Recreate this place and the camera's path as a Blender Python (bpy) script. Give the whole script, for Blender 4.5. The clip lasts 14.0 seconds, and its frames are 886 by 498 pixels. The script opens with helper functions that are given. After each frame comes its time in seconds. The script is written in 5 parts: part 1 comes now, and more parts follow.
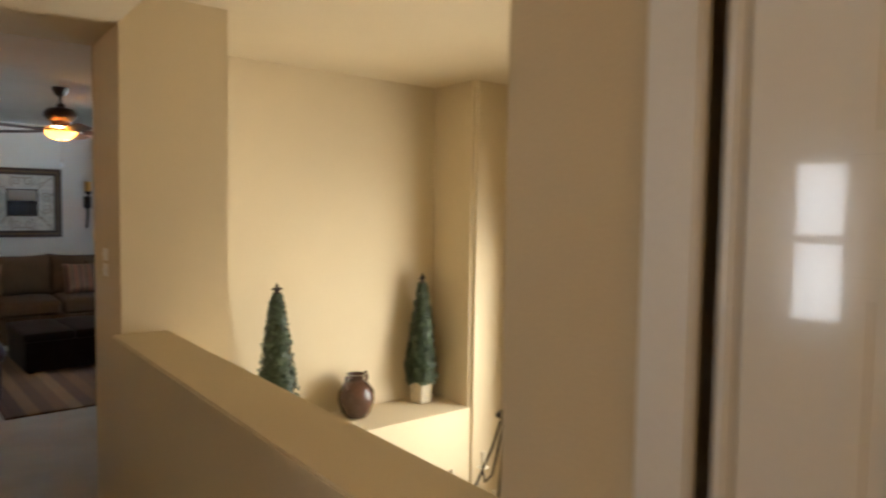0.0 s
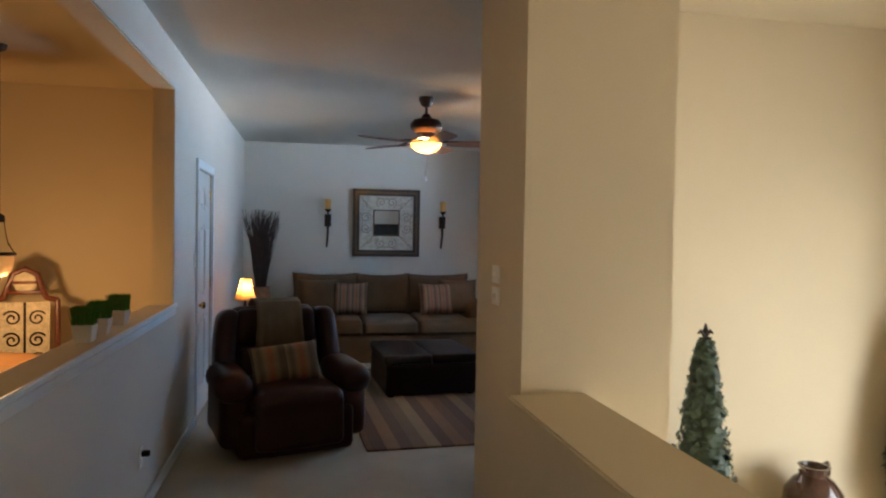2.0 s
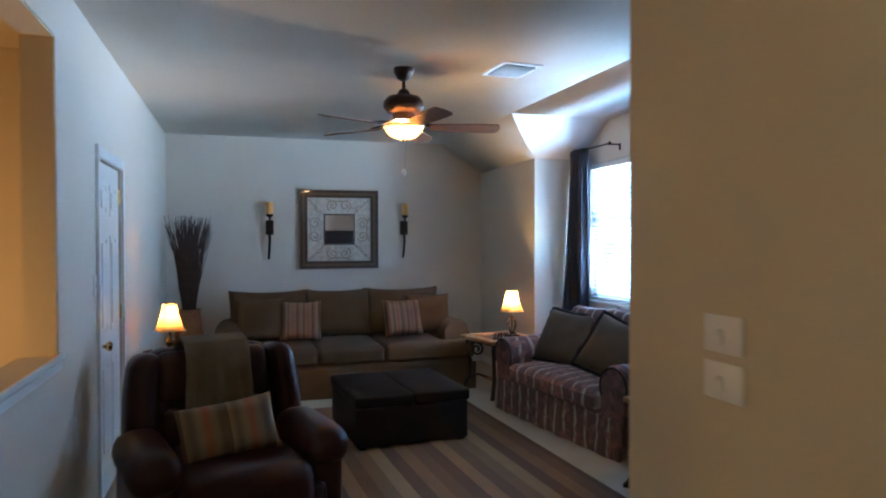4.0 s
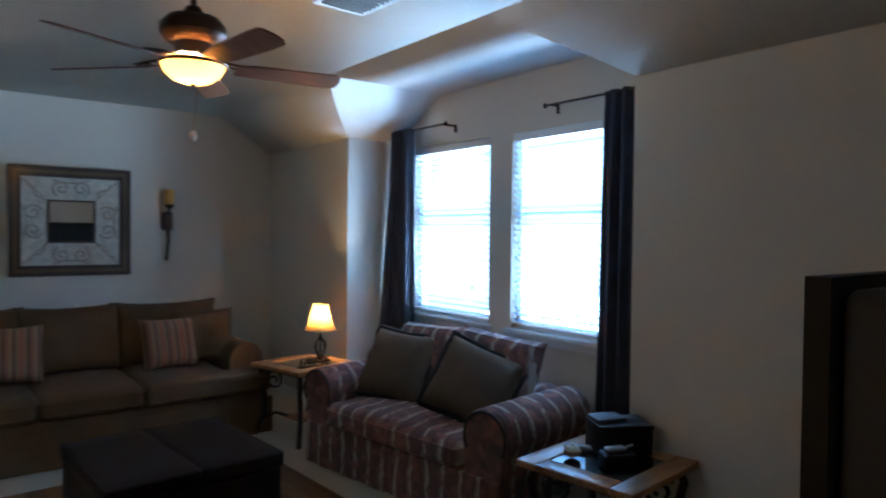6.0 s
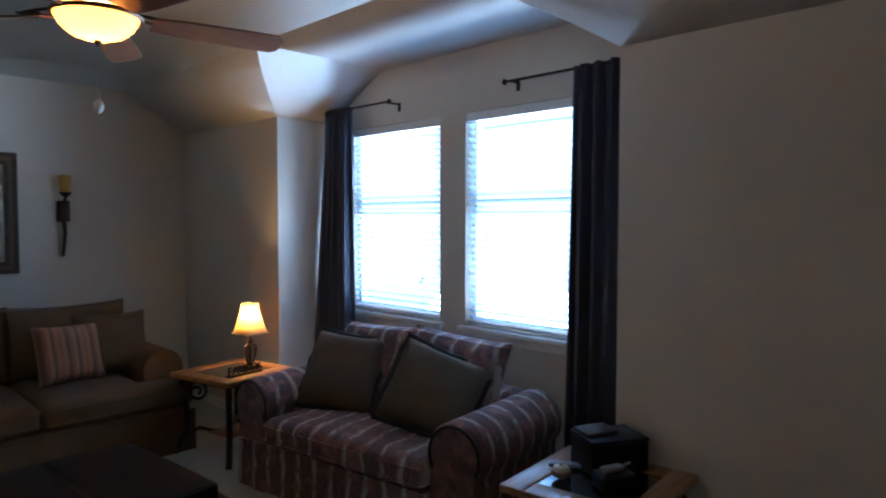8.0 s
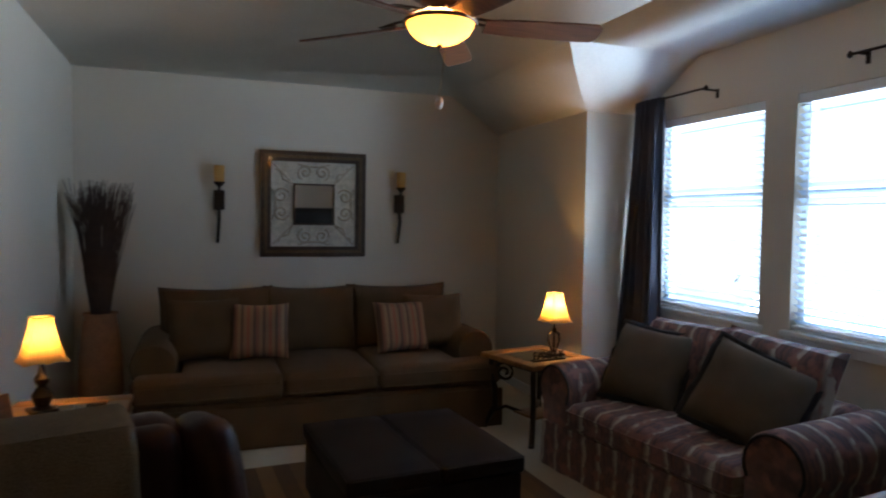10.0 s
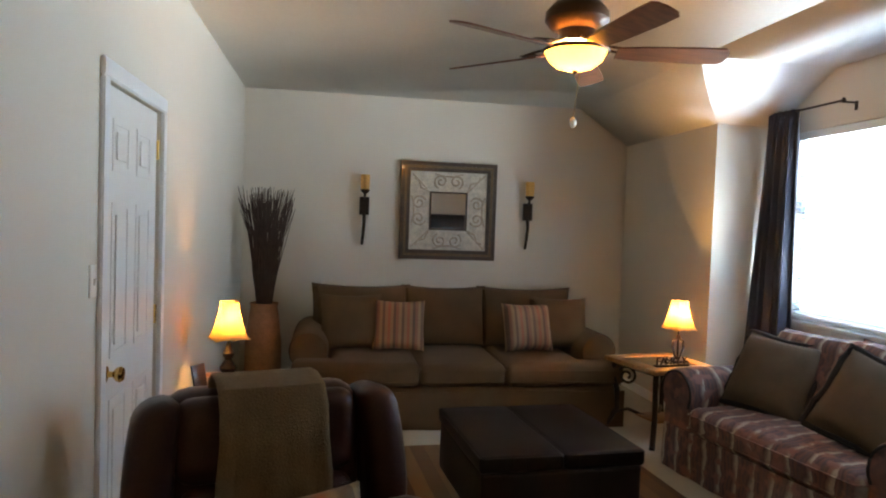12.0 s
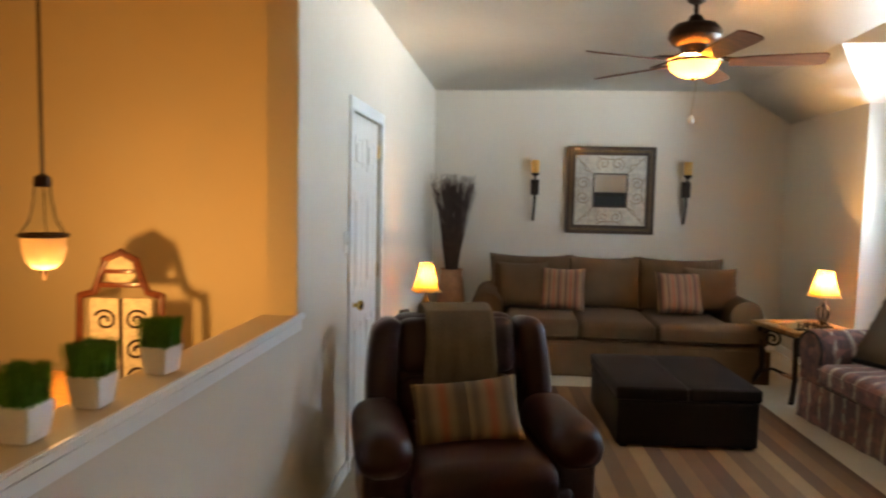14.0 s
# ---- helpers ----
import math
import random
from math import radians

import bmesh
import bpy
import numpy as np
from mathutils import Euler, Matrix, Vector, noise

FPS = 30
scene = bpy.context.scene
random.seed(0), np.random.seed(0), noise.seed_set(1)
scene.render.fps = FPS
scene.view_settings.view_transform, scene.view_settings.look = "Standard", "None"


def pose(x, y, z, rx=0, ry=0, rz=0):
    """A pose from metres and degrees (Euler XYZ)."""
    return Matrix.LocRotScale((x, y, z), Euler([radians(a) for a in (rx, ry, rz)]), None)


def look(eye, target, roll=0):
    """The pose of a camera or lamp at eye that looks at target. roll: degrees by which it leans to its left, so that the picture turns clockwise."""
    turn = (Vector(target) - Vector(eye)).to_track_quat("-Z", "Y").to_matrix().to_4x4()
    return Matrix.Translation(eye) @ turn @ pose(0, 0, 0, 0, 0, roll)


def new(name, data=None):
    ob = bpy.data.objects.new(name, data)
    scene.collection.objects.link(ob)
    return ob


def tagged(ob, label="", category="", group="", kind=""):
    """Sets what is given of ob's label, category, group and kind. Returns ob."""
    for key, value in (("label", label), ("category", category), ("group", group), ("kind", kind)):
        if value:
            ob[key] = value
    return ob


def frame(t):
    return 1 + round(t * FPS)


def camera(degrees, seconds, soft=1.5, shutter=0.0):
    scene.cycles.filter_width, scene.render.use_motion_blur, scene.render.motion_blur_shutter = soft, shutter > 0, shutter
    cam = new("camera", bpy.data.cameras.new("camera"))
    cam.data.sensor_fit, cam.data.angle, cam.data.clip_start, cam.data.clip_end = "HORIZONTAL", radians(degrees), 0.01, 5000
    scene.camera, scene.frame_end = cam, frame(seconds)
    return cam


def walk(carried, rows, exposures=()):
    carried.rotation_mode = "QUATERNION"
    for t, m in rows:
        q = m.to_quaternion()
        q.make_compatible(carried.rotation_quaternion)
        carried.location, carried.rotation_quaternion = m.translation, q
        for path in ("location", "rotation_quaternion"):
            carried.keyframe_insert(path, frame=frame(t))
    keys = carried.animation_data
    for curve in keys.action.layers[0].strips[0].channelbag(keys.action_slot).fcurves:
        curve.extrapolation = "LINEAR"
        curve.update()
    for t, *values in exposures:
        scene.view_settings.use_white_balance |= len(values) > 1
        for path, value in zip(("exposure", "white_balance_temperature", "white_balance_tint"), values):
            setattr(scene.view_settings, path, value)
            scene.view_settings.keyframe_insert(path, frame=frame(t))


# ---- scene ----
cam = camera(67.0, 14.0, soft=2.0, shutter=0.4)
PATH = [
    (0, (0.787, -0.680, 1.649), (2.023, 0.889, 1.536), 0.9),
    (0.5, (0.775, -0.425, 1.622), (1.762, 1.311, 1.507), 0.5),
    (1, (0.752, -0.132, 1.594), (1.52, 1.713, 1.508), 0.1),
    (1.5, (0.806, 0.205, 1.585), (1.342, 2.130, 1.515), -0.0),
    (2, (0.873, 0.639, 1.555), (1.264, 2.599, 1.506), 1.0),
    (2.1, (0.856, 0.681, 1.572), (1.248, 2.641, 1.513), 0.4),
    (4.3, (0.77, 2.31, 1.569), (1.399, 4.208, 1.538), -0.0),
    (4.5, (0.846, 2.553, 1.592), (1.515, 4.438, 1.541), -0.0),
    (5, (0.887, 2.866, 1.605), (1.685, 4.699, 1.561), -0.0),
    (5.5, (0.919, 3.146, 1.609), (1.869, 4.906, 1.576), 2.0),
    (6, (0.928, 3.425, 1.599), (2.149, 5.008, 1.555), 0.6),
    (6.5, (0.967, 3.652, 1.598), (2.4, 5.046, 1.522), -0.0),
    (7, (1.034, 3.818, 1.632), (2.577, 5.088, 1.548), 0.1),
    (9.5, (1.05, 3.962, 1.578), (1.922, 5.76, 1.493), 0.5),
    (10, (0.973, 3.922, 1.558), (1.652, 5.801, 1.47), 0.9),
    (10.5, (0.861, 3.838, 1.55), (1.375, 5.768, 1.45), 1.3),
    (11, (0.844, 3.873, 1.542), (1.218, 5.836, 1.444), 1.6),
    (11.5, (0.836, 3.806, 1.546), (1.151, 5.779, 1.458), 2.1),
    (12, (0.819, 3.591, 1.551), (1.148, 5.562, 1.476), 2.0),
    (12.5, (0.845, 3.317, 1.55), (1.093, 5.299, 1.442), 2.4),
    (13, (0.894, 3.078, 1.558), (1.01, 5.07, 1.415), 2.4),
    (13.5, (0.9, 2.827, 1.556), (0.943, 4.82, 1.401), 1.1),
    (14, (0.901, 2.561, 1.563), (0.692, 4.545, 1.409), 1.2),
]
EXPOSURES = [
    (0.0, 0.80, 6600, 10), (0.5, 0.72, 6650, 10), (1.0, 0.27, 5800, 10), (1.5, 0.40, 5700, 10), (2.0, 0.80, 5800, 9), (4.5, 1.0, 5350, 6),
    (5.0, 0.42, 5400, 5), (5.5, 0.25, 5350, 4), (6.5, 0.32, 5200, 5), (7.0, 0.28, 5250, 7), (9.5, -0.24, 6300, 11), (10.0, -0.05, 6650, 11),
    (10.5, 0.24, 7100, 12), (11.0, 0.66, 7550, 12), (11.5, 1.06, 7700, 12), (12.0, 1.14, 7700, 12), (13.0, 1.32, 7700, 12), (14.0, 1.58, 8000, 11),
]
walk(cam, [(t, look(eye, target, roll)) for t, eye, target, roll in PATH], EXPOSURES)

# ---- daylight ----
world = bpy.data.worlds.new("sky")
scene.world = world
world.use_nodes = True
_wn = world.node_tree
_sky = _wn.nodes.new("ShaderNodeTexSky")
_sky.sky_type, _sky.sun_disc = "NISHITA", False
_sky.sun_elevation, _sky.sun_rotation = radians(58), radians(75)
_wn.links.new(_sky.outputs[0], _wn.nodes["Background"].inputs[0])
_wn.nodes["Background"].inputs[1].default_value = 0.12


def lamp(name, kind, m, energy, color, **more):
    data = bpy.data.lights.new(name, kind)
    data.energy, data.color = energy, color
    if kind == "SUN":
        data.angle = more["angle"]
    elif kind == "AREA":
        data.shape, data.size, data.size_y = "RECTANGLE", more["size"], more["size_y"]
    else:
        data.shadow_soft_size = more["radius"]
    ob = new(name, data)
    ob.matrix_world = m
    return ob


SUN_WAY = Vector((math.sin(radians(75)) * math.cos(radians(58)), math.cos(radians(75)) * math.cos(radians(58)), math.sin(radians(58))))
lamp("sun", "SUN", look(SUN_WAY * 20, (0, 0, 0)), 3.2, (1.0, 0.94, 0.85), angle=radians(0.5))
lamp("window_daylight", "AREA", look((6.2, 7.6, 0.55), (4.4, 7.5, 1.25)), 120, (0.62, 0.80, 1.0), size=7.0, size_y=4.6)
# added fill lamp outside the windows, throwing light up onto the ceiling
lamp("window_upfill", "AREA", look((4.98, 7.07, 0.55), (3.5, 7.07, 2.2)), 570, (0.57, 0.78, 1.0), size=2.6, size_y=1.5)
# added narrow lamp whose reflection makes the bright streak on the hall door
lamp("door_glint_lamp", "AREA", look((-0.5, 0.45, 1.55), (1.0, 0.0, 1.5)), 1.1, (0.92, 0.95, 1.0), size=0.16, size_y=0.6)
lamp("foyer_daylight", "AREA", look((4.74, 2.0, 1.08), (3.0, 2.0, 1.0)), 118, (1.0, 0.96, 0.86), size=3.2, size_y=2.2)

# ---- materials ----
def material(name, color, rough=0.6, metal=0.0, var=0.12, scale=6.0, grain=120.0, bump=0.15, dist=0.002, spec=0.5, sheen=0.0, coat=0.0):
    """A surface with stains (large), grain (small) and a fine relief."""
    m = bpy.data.materials.new(name)
    m.use_nodes = True
    nt = m.node_tree
    b = nt.nodes["Principled BSDF"]
    b.inputs["Roughness"].default_value, b.inputs["Metallic"].default_value = rough, metal
    b.inputs["Specular IOR Level"].default_value = spec
    b.inputs["Sheen Weight"].default_value = sheen
    b.inputs["Coat Weight"].default_value = coat
    co = nt.nodes.new("ShaderNodeTexCoord")
    n1, n2 = nt.nodes.new("ShaderNodeTexNoise"), nt.nodes.new("ShaderNodeTexNoise")
    for n, s in ((n1, scale), (n2, grain)):
        n.inputs["Scale"].default_value, n.inputs["Detail"].default_value = s, 4.0
        nt.links.new(co.outputs["Object"], n.inputs["Vector"])
    add = nt.nodes.new("ShaderNodeMath")
    add.operation = "ADD"
    nt.links.new(n1.outputs[0], add.inputs[0])
    nt.links.new(n2.outputs[0], add.inputs[1])
    ramp = nt.nodes.new("ShaderNodeMapRange")
    ramp.inputs["From Min"].default_value, ramp.inputs["From Max"].default_value = 0.6, 1.4
    ramp.inputs["To Min"].default_value, ramp.inputs["To Max"].default_value = 1 - var, 1 + var
    nt.links.new(add.outputs[0], ramp.inputs[0])
    mul = nt.nodes.new("ShaderNodeVectorMath")
    mul.operation = "SCALE"
    mul.inputs[0].default_value = color
    nt.links.new(ramp.outputs[0], mul.inputs["Scale"])
    nt.links.new(mul.outputs[0], b.inputs["Base Color"])
    bp = nt.nodes.new("ShaderNodeBump")
    bp.inputs["Strength"].default_value, bp.inputs["Distance"].default_value = bump, dist
    nt.links.new(n2.outputs[0], bp.inputs["Height"])
    nt.links.new(bp.outputs[0], b.inputs["Normal"])
    return m


def striped(name, colors, width, axis=0, rough=0.9, wobble=0.0, spots=None, soft=False):
    """Woven stripes across one local axis; spots: a second colour in blotches."""
    m = material(name, (1, 1, 1), rough, grain=300, bump=0.3, sheen=0.03)
    nt = m.node_tree
    b = nt.nodes["Principled BSDF"]
    co = next(n for n in nt.nodes if n.bl_idname == "ShaderNodeTexCoord")
    sep = nt.nodes.new("ShaderNodeSeparateXYZ")
    src = co.outputs["Object"]
    if wobble:
        wn = nt.nodes.new("ShaderNodeTexNoise")
        wn.inputs["Scale"].default_value = 9.0
        nt.links.new(src, wn.inputs["Vector"])
        mix = nt.nodes.new("ShaderNodeVectorMath")
        mix.operation = "MULTIPLY_ADD"
        nt.links.new(wn.outputs["Color"], mix.inputs[0])
        mix.inputs[1].default_value = (wobble,) * 3
        nt.links.new(src, mix.inputs[2])
        src = mix.outputs[0]
    nt.links.new(src, sep.inputs[0])
    mod = nt.nodes.new("ShaderNodeMath")
    mod.operation = "WRAP"
    mod.inputs[1].default_value, mod.inputs[2].default_value = width * len(colors), 0.0
    nt.links.new(sep.outputs[axis], mod.inputs[0])
    div = nt.nodes.new("ShaderNodeMath")
    div.operation = "DIVIDE"
    div.inputs[1].default_value = width * len(colors)
    nt.links.new(mod.outputs[0], div.inputs[0])
    ramp = nt.nodes.new("ShaderNodeValToRGB")
    ramp.color_ramp.interpolation = "EASE" if soft else "CONSTANT"
    while len(ramp.color_ramp.elements) < len(colors):
        ramp.color_ramp.elements.new(0.5)
    for i, c in enumerate(colors):
        ramp.color_ramp.elements[i].position = i / len(colors)
        ramp.color_ramp.elements[i].color = (*c, 1)
    nt.links.new(div.outputs[0], ramp.inputs[0])
    out = ramp.outputs[0]
    if spots:
        vn = nt.nodes.new("ShaderNodeTexNoise")
        vn.inputs["Scale"].default_value, vn.inputs["Detail"].default_value = 14.0, 3.0
        nt.links.new(co.outputs["Object"], vn.inputs["Vector"])
        r2 = nt.nodes.new("ShaderNodeMapRange")
        r2.inputs["From Min"].default_value, r2.inputs["From Max"].default_value = 0.5, 0.62
        nt.links.new(vn.outputs[0], r2.inputs[0])
        mx = nt.nodes.new("ShaderNodeMix")
        mx.data_type = "RGBA"
        nt.links.new(r2.outputs[0], mx.inputs["Factor"])
        nt.links.new(out, mx.inputs["A"])
        mx.inputs["B"].default_value = (*spots, 1)
        out = mx.outputs["Result"]
    old = next(n for n in nt.nodes if n.bl_idname == "ShaderNodeVectorMath" and n.operation == "SCALE")
    nt.links.new(out, old.inputs[0])
    return m


def translucent(name, color, through_color, share, emit=0.0, emit_color=(1, 0.6, 0.25)):
    """Cloth, glass or plastic that lets light through."""
    m = material(name, color, 0.7)
    nt = m.node_tree
    b = nt.nodes["Principled BSDF"]
    tr = nt.nodes.new("ShaderNodeBsdfTranslucent")
    tr.inputs["Color"].default_value = (*through_color, 1)
    mix = nt.nodes.new("ShaderNodeMixShader")
    mix.inputs[0].default_value = share
    nt.links.new(b.outputs[0], mix.inputs[1])
    nt.links.new(tr.outputs[0], mix.inputs[2])
    nt.links.new(mix.outputs[0], nt.nodes["Material Output"].inputs["Surface"])
    b.inputs["Emission Color"].default_value = (*emit_color, 1)
    b.inputs["Emission Strength"].default_value = emit
    return m


def wood(name, dark, light, rough=0.35, scale=3.0, axis=(1, 12, 12), coat=0.2):
    m = material(name, light, rough, coat=coat, grain=60, bump=0.08)
    nt = m.node_tree
    co = next(n for n in nt.nodes if n.bl_idname == "ShaderNodeTexCoord")
    mp = nt.nodes.new("ShaderNodeMapping")
    mp.inputs["Scale"].default_value = axis
    nt.links.new(co.outputs["Object"], mp.inputs[0])
    n = nt.nodes.new("ShaderNodeTexNoise")
    n.inputs["Scale"].default_value, n.inputs["Detail"].default_value, n.inputs["Distortion"].default_value = scale, 6, 1.2
    nt.links.new(mp.outputs[0], n.inputs["Vector"])
    r = nt.nodes.new("ShaderNodeValToRGB")
    r.color_ramp.elements[0].color, r.color_ramp.elements[1].color = (*dark, 1), (*light, 1)
    r.color_ramp.elements[0].position, r.color_ramp.elements[1].position = 0.35, 0.65
    nt.links.new(n.outputs[0], r.inputs[0])
    old = next(x for x in nt.nodes if x.bl_idname == "ShaderNodeVectorMath" and x.operation == "SCALE")
    nt.links.new(r.outputs[0], old.inputs[0])
    return m


def glass(name, tint=(0.95, 0.98, 1.0)):
    m = bpy.data.materials.new(name)
    m.use_nodes = True
    b = m.node_tree.nodes["Principled BSDF"]
    b.inputs["Base Color"].default_value = (*tint, 1)
    b.inputs["Roughness"].default_value, b.inputs["Transmission Weight"].default_value, b.inputs["IOR"].default_value = 0.02, 1.0, 1.1
    return m


PAINT = material("off_white_wall_paint", (0.68, 0.62, 0.53), 0.75, var=0.04, scale=1.5, grain=160, bump=0.25, dist=0.0015, spec=0.25)
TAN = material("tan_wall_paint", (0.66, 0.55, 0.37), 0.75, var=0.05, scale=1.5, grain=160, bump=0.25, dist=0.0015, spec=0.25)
CEIL = material("ceiling_texture_paint", (0.74, 0.72, 0.68), 0.9, var=0.05, scale=2.0, grain=45, bump=0.5, dist=0.004, spec=0.1)
TRIM = material("white_gloss_trim", (0.80, 0.80, 0.79), 0.3, var=0.03, scale=3, bump=0.05)
DOOR = material("white_door_enamel", (0.82, 0.82, 0.81), 0.12, coat=1.0, var=0.02, scale=3, bump=0.05)
SATIN = material("white_satin_door_paint", (0.80, 0.78, 0.74), 0.4, var=0.03, scale=3, bump=0.05)
CARPET = material("beige_carpet_pile", (0.50, 0.44, 0.34), 0.98, var=0.2, scale=2.5, grain=220, bump=1.0, dist=0.008, spec=0.05, sheen=0.05)
OLIVE = material("olive_chenille", (0.098, 0.058, 0.030), 0.95, var=0.2, scale=5, grain=260, bump=0.5, dist=0.003, spec=0.1, sheen=0.04)
KHAKI = material("khaki_cushion_cloth", (0.100, 0.076, 0.054), 0.95, var=0.18, scale=7, grain=260, bump=0.5, dist=0.003, spec=0.1, sheen=0.03)
THROW = material("olive_knit_throw", (0.150, 0.118, 0.078), 0.98, var=0.25, scale=9, grain=180, bump=0.9, dist=0.005, spec=0.05, sheen=0.04)
FRINGE = material("dark_fringe", (0.02, 0.017, 0.017), 0.95, grain=260, bump=0.8)
LEATHER = material("brown_leather", (0.030, 0.010, 0.009), 0.36, var=0.3, scale=6, grain=130, bump=0.35, dist=0.002, spec=0.28)
BLACKLEATHER = material("dark_brown_vinyl", (0.011, 0.0058, 0.0050), 0.5, var=0.2, scale=5, grain=160, bump=0.25, dist=0.0015, spec=0.15)
IRON = material("bronze_iron", (0.030, 0.020, 0.015), 0.45, 0.7, var=0.4, scale=20, grain=150, bump=0.4)
BRONZE = material("oiled_bronze", (0.055, 0.034, 0.024), 0.35, 0.8, var=0.3, scale=15, bump=0.2)
BLACK = material("black_plastic", (0.009, 0.009, 0.010), 0.5, var=0.15, bump=0.05, spec=0.2)
TVBODY = material("charcoal_plastic_shell", (0.045, 0.044, 0.046), 0.5, var=0.12, scale=3, bump=0.1, spec=0.25)
GREYPL = material("grey_plastic", (0.22, 0.22, 0.23), 0.4, bump=0.05)
BRASS = material("polished_brass", (0.75, 0.50, 0.18), 0.2, 1.0, var=0.08, bump=0.05)
OAK = wood("honey_oak", (0.19, 0.078, 0.022), (0.34, 0.165, 0.052), coat=0.08)
BLADE = wood("walnut_blade", (0.085, 0.028, 0.014), (0.17, 0.062, 0.03), 0.35)
CABWOOD = wood("reddish_cabinet_wood", (0.085, 0.020, 0.010), (0.15, 0.042, 0.020))
FRAMEWOOD = wood("dark_frame_wood", (0.028, 0.015, 0.010), (0.06, 0.033, 0.02), 0.35)
GILT = material("aged_gilt", (0.13, 0.09, 0.05), 0.45, 0.5, var=0.35, scale=30, bump=0.3)
MAT = material("crackled_cream_plaster", (0.56, 0.52, 0.44), 0.8, var=0.35, scale=18, grain=90, bump=0.5, dist=0.004)
SCROLL = material("antique_scroll_metal", (0.40, 0.34, 0.27), 0.6, 0.1, var=0.4, scale=30, bump=0.3)
AMBER = translucent("amber_candle_glass", (0.80, 0.52, 0.18), (0.95, 0.6, 0.2), 0.5)
TERRA = material("woven_terracotta", (0.34, 0.17, 0.09), 0.8, var=0.25, scale=14, grain=70, bump=0.6, dist=0.004)
TWIG = material("dark_willow_twigs", (0.066, 0.040, 0.034), 0.9, var=0.35, scale=20)
CURTAIN = material("slate_curtain_cloth", (0.036, 0.038, 0.056), 0.85, var=0.25, scale=4, grain=300, bump=0.4, sheen=0.04)
SLAT = translucent("white_blind_slat", (0.72, 0.78, 0.84), (0.66, 0.82, 1.0), 0.35)
SHADE = translucent("cream_lamp_shade", (0.62, 0.40, 0.16), (0.64, 0.38, 0.10), 0.5)
BOWL = translucent("frosted_amber_bowl", (0.80, 0.47, 0.17), (0.66, 0.34, 0.085), 0.55)
FROST = translucent("frosted_pendant_glass", (0.9, 0.78, 0.6), (1.0, 0.85, 0.65), 0.75)
PANE = glass("window_glass")
TABLEGLASS = material("dark_bevelled_glass", (0.03, 0.035, 0.04), 0.03, var=0.05, bump=0.0, coat=1.0)
MIRROR = material("mirror_silver", (0.9, 0.9, 0.9), 0.02, 1.0, var=0.0, bump=0.0)
IVY = material("ivy_leaf", (0.040, 0.062, 0.032), 0.5, var=0.6, scale=25, grain=80, bump=0.3)
GRASS = material("wheat_grass", (0.07, 0.20, 0.02), 0.6, var=0.5, scale=30, bump=0.3)
POTWHITE = material("white_glazed_pot", (0.78, 0.76, 0.72), 0.35, var=0.08, scale=14)
POTCREAM = material("distressed_cream_pot", (0.60, 0.52, 0.38), 0.7, var=0.35, scale=25, bump=0.4)
JUG = material("brown_glazed_jug", (0.075, 0.035, 0.022), 0.22, var=0.4, scale=12, coat=0.4)
SHINGLE = material("red_brown_shingles", (0.30, 0.17, 0.13), 0.9, var=0.3, scale=10, bump=0.5)
PLATE = material("ivory_switch_plate", (0.84, 0.81, 0.75), 0.35, var=0.02, bump=0.02)
MAUVES = [(0.105, 0.055, 0.052), (0.14, 0.08, 0.072), (0.075, 0.045, 0.05), (0.15, 0.075, 0.06), (0.09, 0.058, 0.062), (0.12, 0.068, 0.06), (0.08, 0.044, 0.046), (0.20, 0.14, 0.12), (0.36, 0.31, 0.26)]
FLORAL = striped("plum_and_cream_tapestry", MAUVES, 0.0145, 0, wobble=0.075, spots=(0.22, 0.105, 0.085), soft=True)
FLORAL_ARM = striped("plum_and_cream_tapestry_crosswise", MAUVES, 0.0145, 1, wobble=0.075, spots=(0.22, 0.105, 0.085), soft=True)
STRIPE = striped("orange_olive_stripe", [(0.255, 0.150, 0.078), (0.118, 0.064, 0.038), (0.235, 0.130, 0.070), (0.255, 0.086, 0.044), (0.230, 0.135, 0.070), (0.108, 0.055, 0.035), (0.215, 0.090, 0.052)], 0.022, 0, wobble=0.003)
STRIPE_WIDE = striped("wide_orange_olive_stripe", [(0.23, 0.155, 0.075), (0.12, 0.085, 0.048), (0.22, 0.14, 0.07), (0.26, 0.09, 0.038), (0.20, 0.13, 0.064), (0.10, 0.07, 0.042)], 0.036, 0, wobble=0.006, soft=True)
RUG = striped("striped_wool_rug", [(0.075, 0.034, 0.012), (0.19, 0.10, 0.034), (0.10, 0.048, 0.016), (0.145, 0.074, 0.025), (0.215, 0.125, 0.048), (0.085, 0.038, 0.013), (0.16, 0.08, 0.026), (0.11, 0.052, 0.018)], 0.10, 0, wobble=0.010)
GROUND = material("dry_lawn_and_paving", (0.30, 0.31, 0.30), 0.95, var=0.3, scale=0.3, grain=3, bump=0.2)

# ---- building blocks ----
def slab(bm, x0, x1, y0, y1, z0, z1, m=None):
    vs = [bm.verts.new((x, y, z)) for z in (z0, z1) for y in (y0, y1) for x in (x0, x1)]
    if m:
        for v in vs:
            v.co = m @ v.co
    for f in ((0, 2, 3, 1), (4, 5, 7, 6), (0, 1, 5, 4), (2, 6, 7, 3), (0, 4, 6, 2), (1, 3, 7, 5)):
        bm.faces.new([vs[i] for i in f])
    return bm


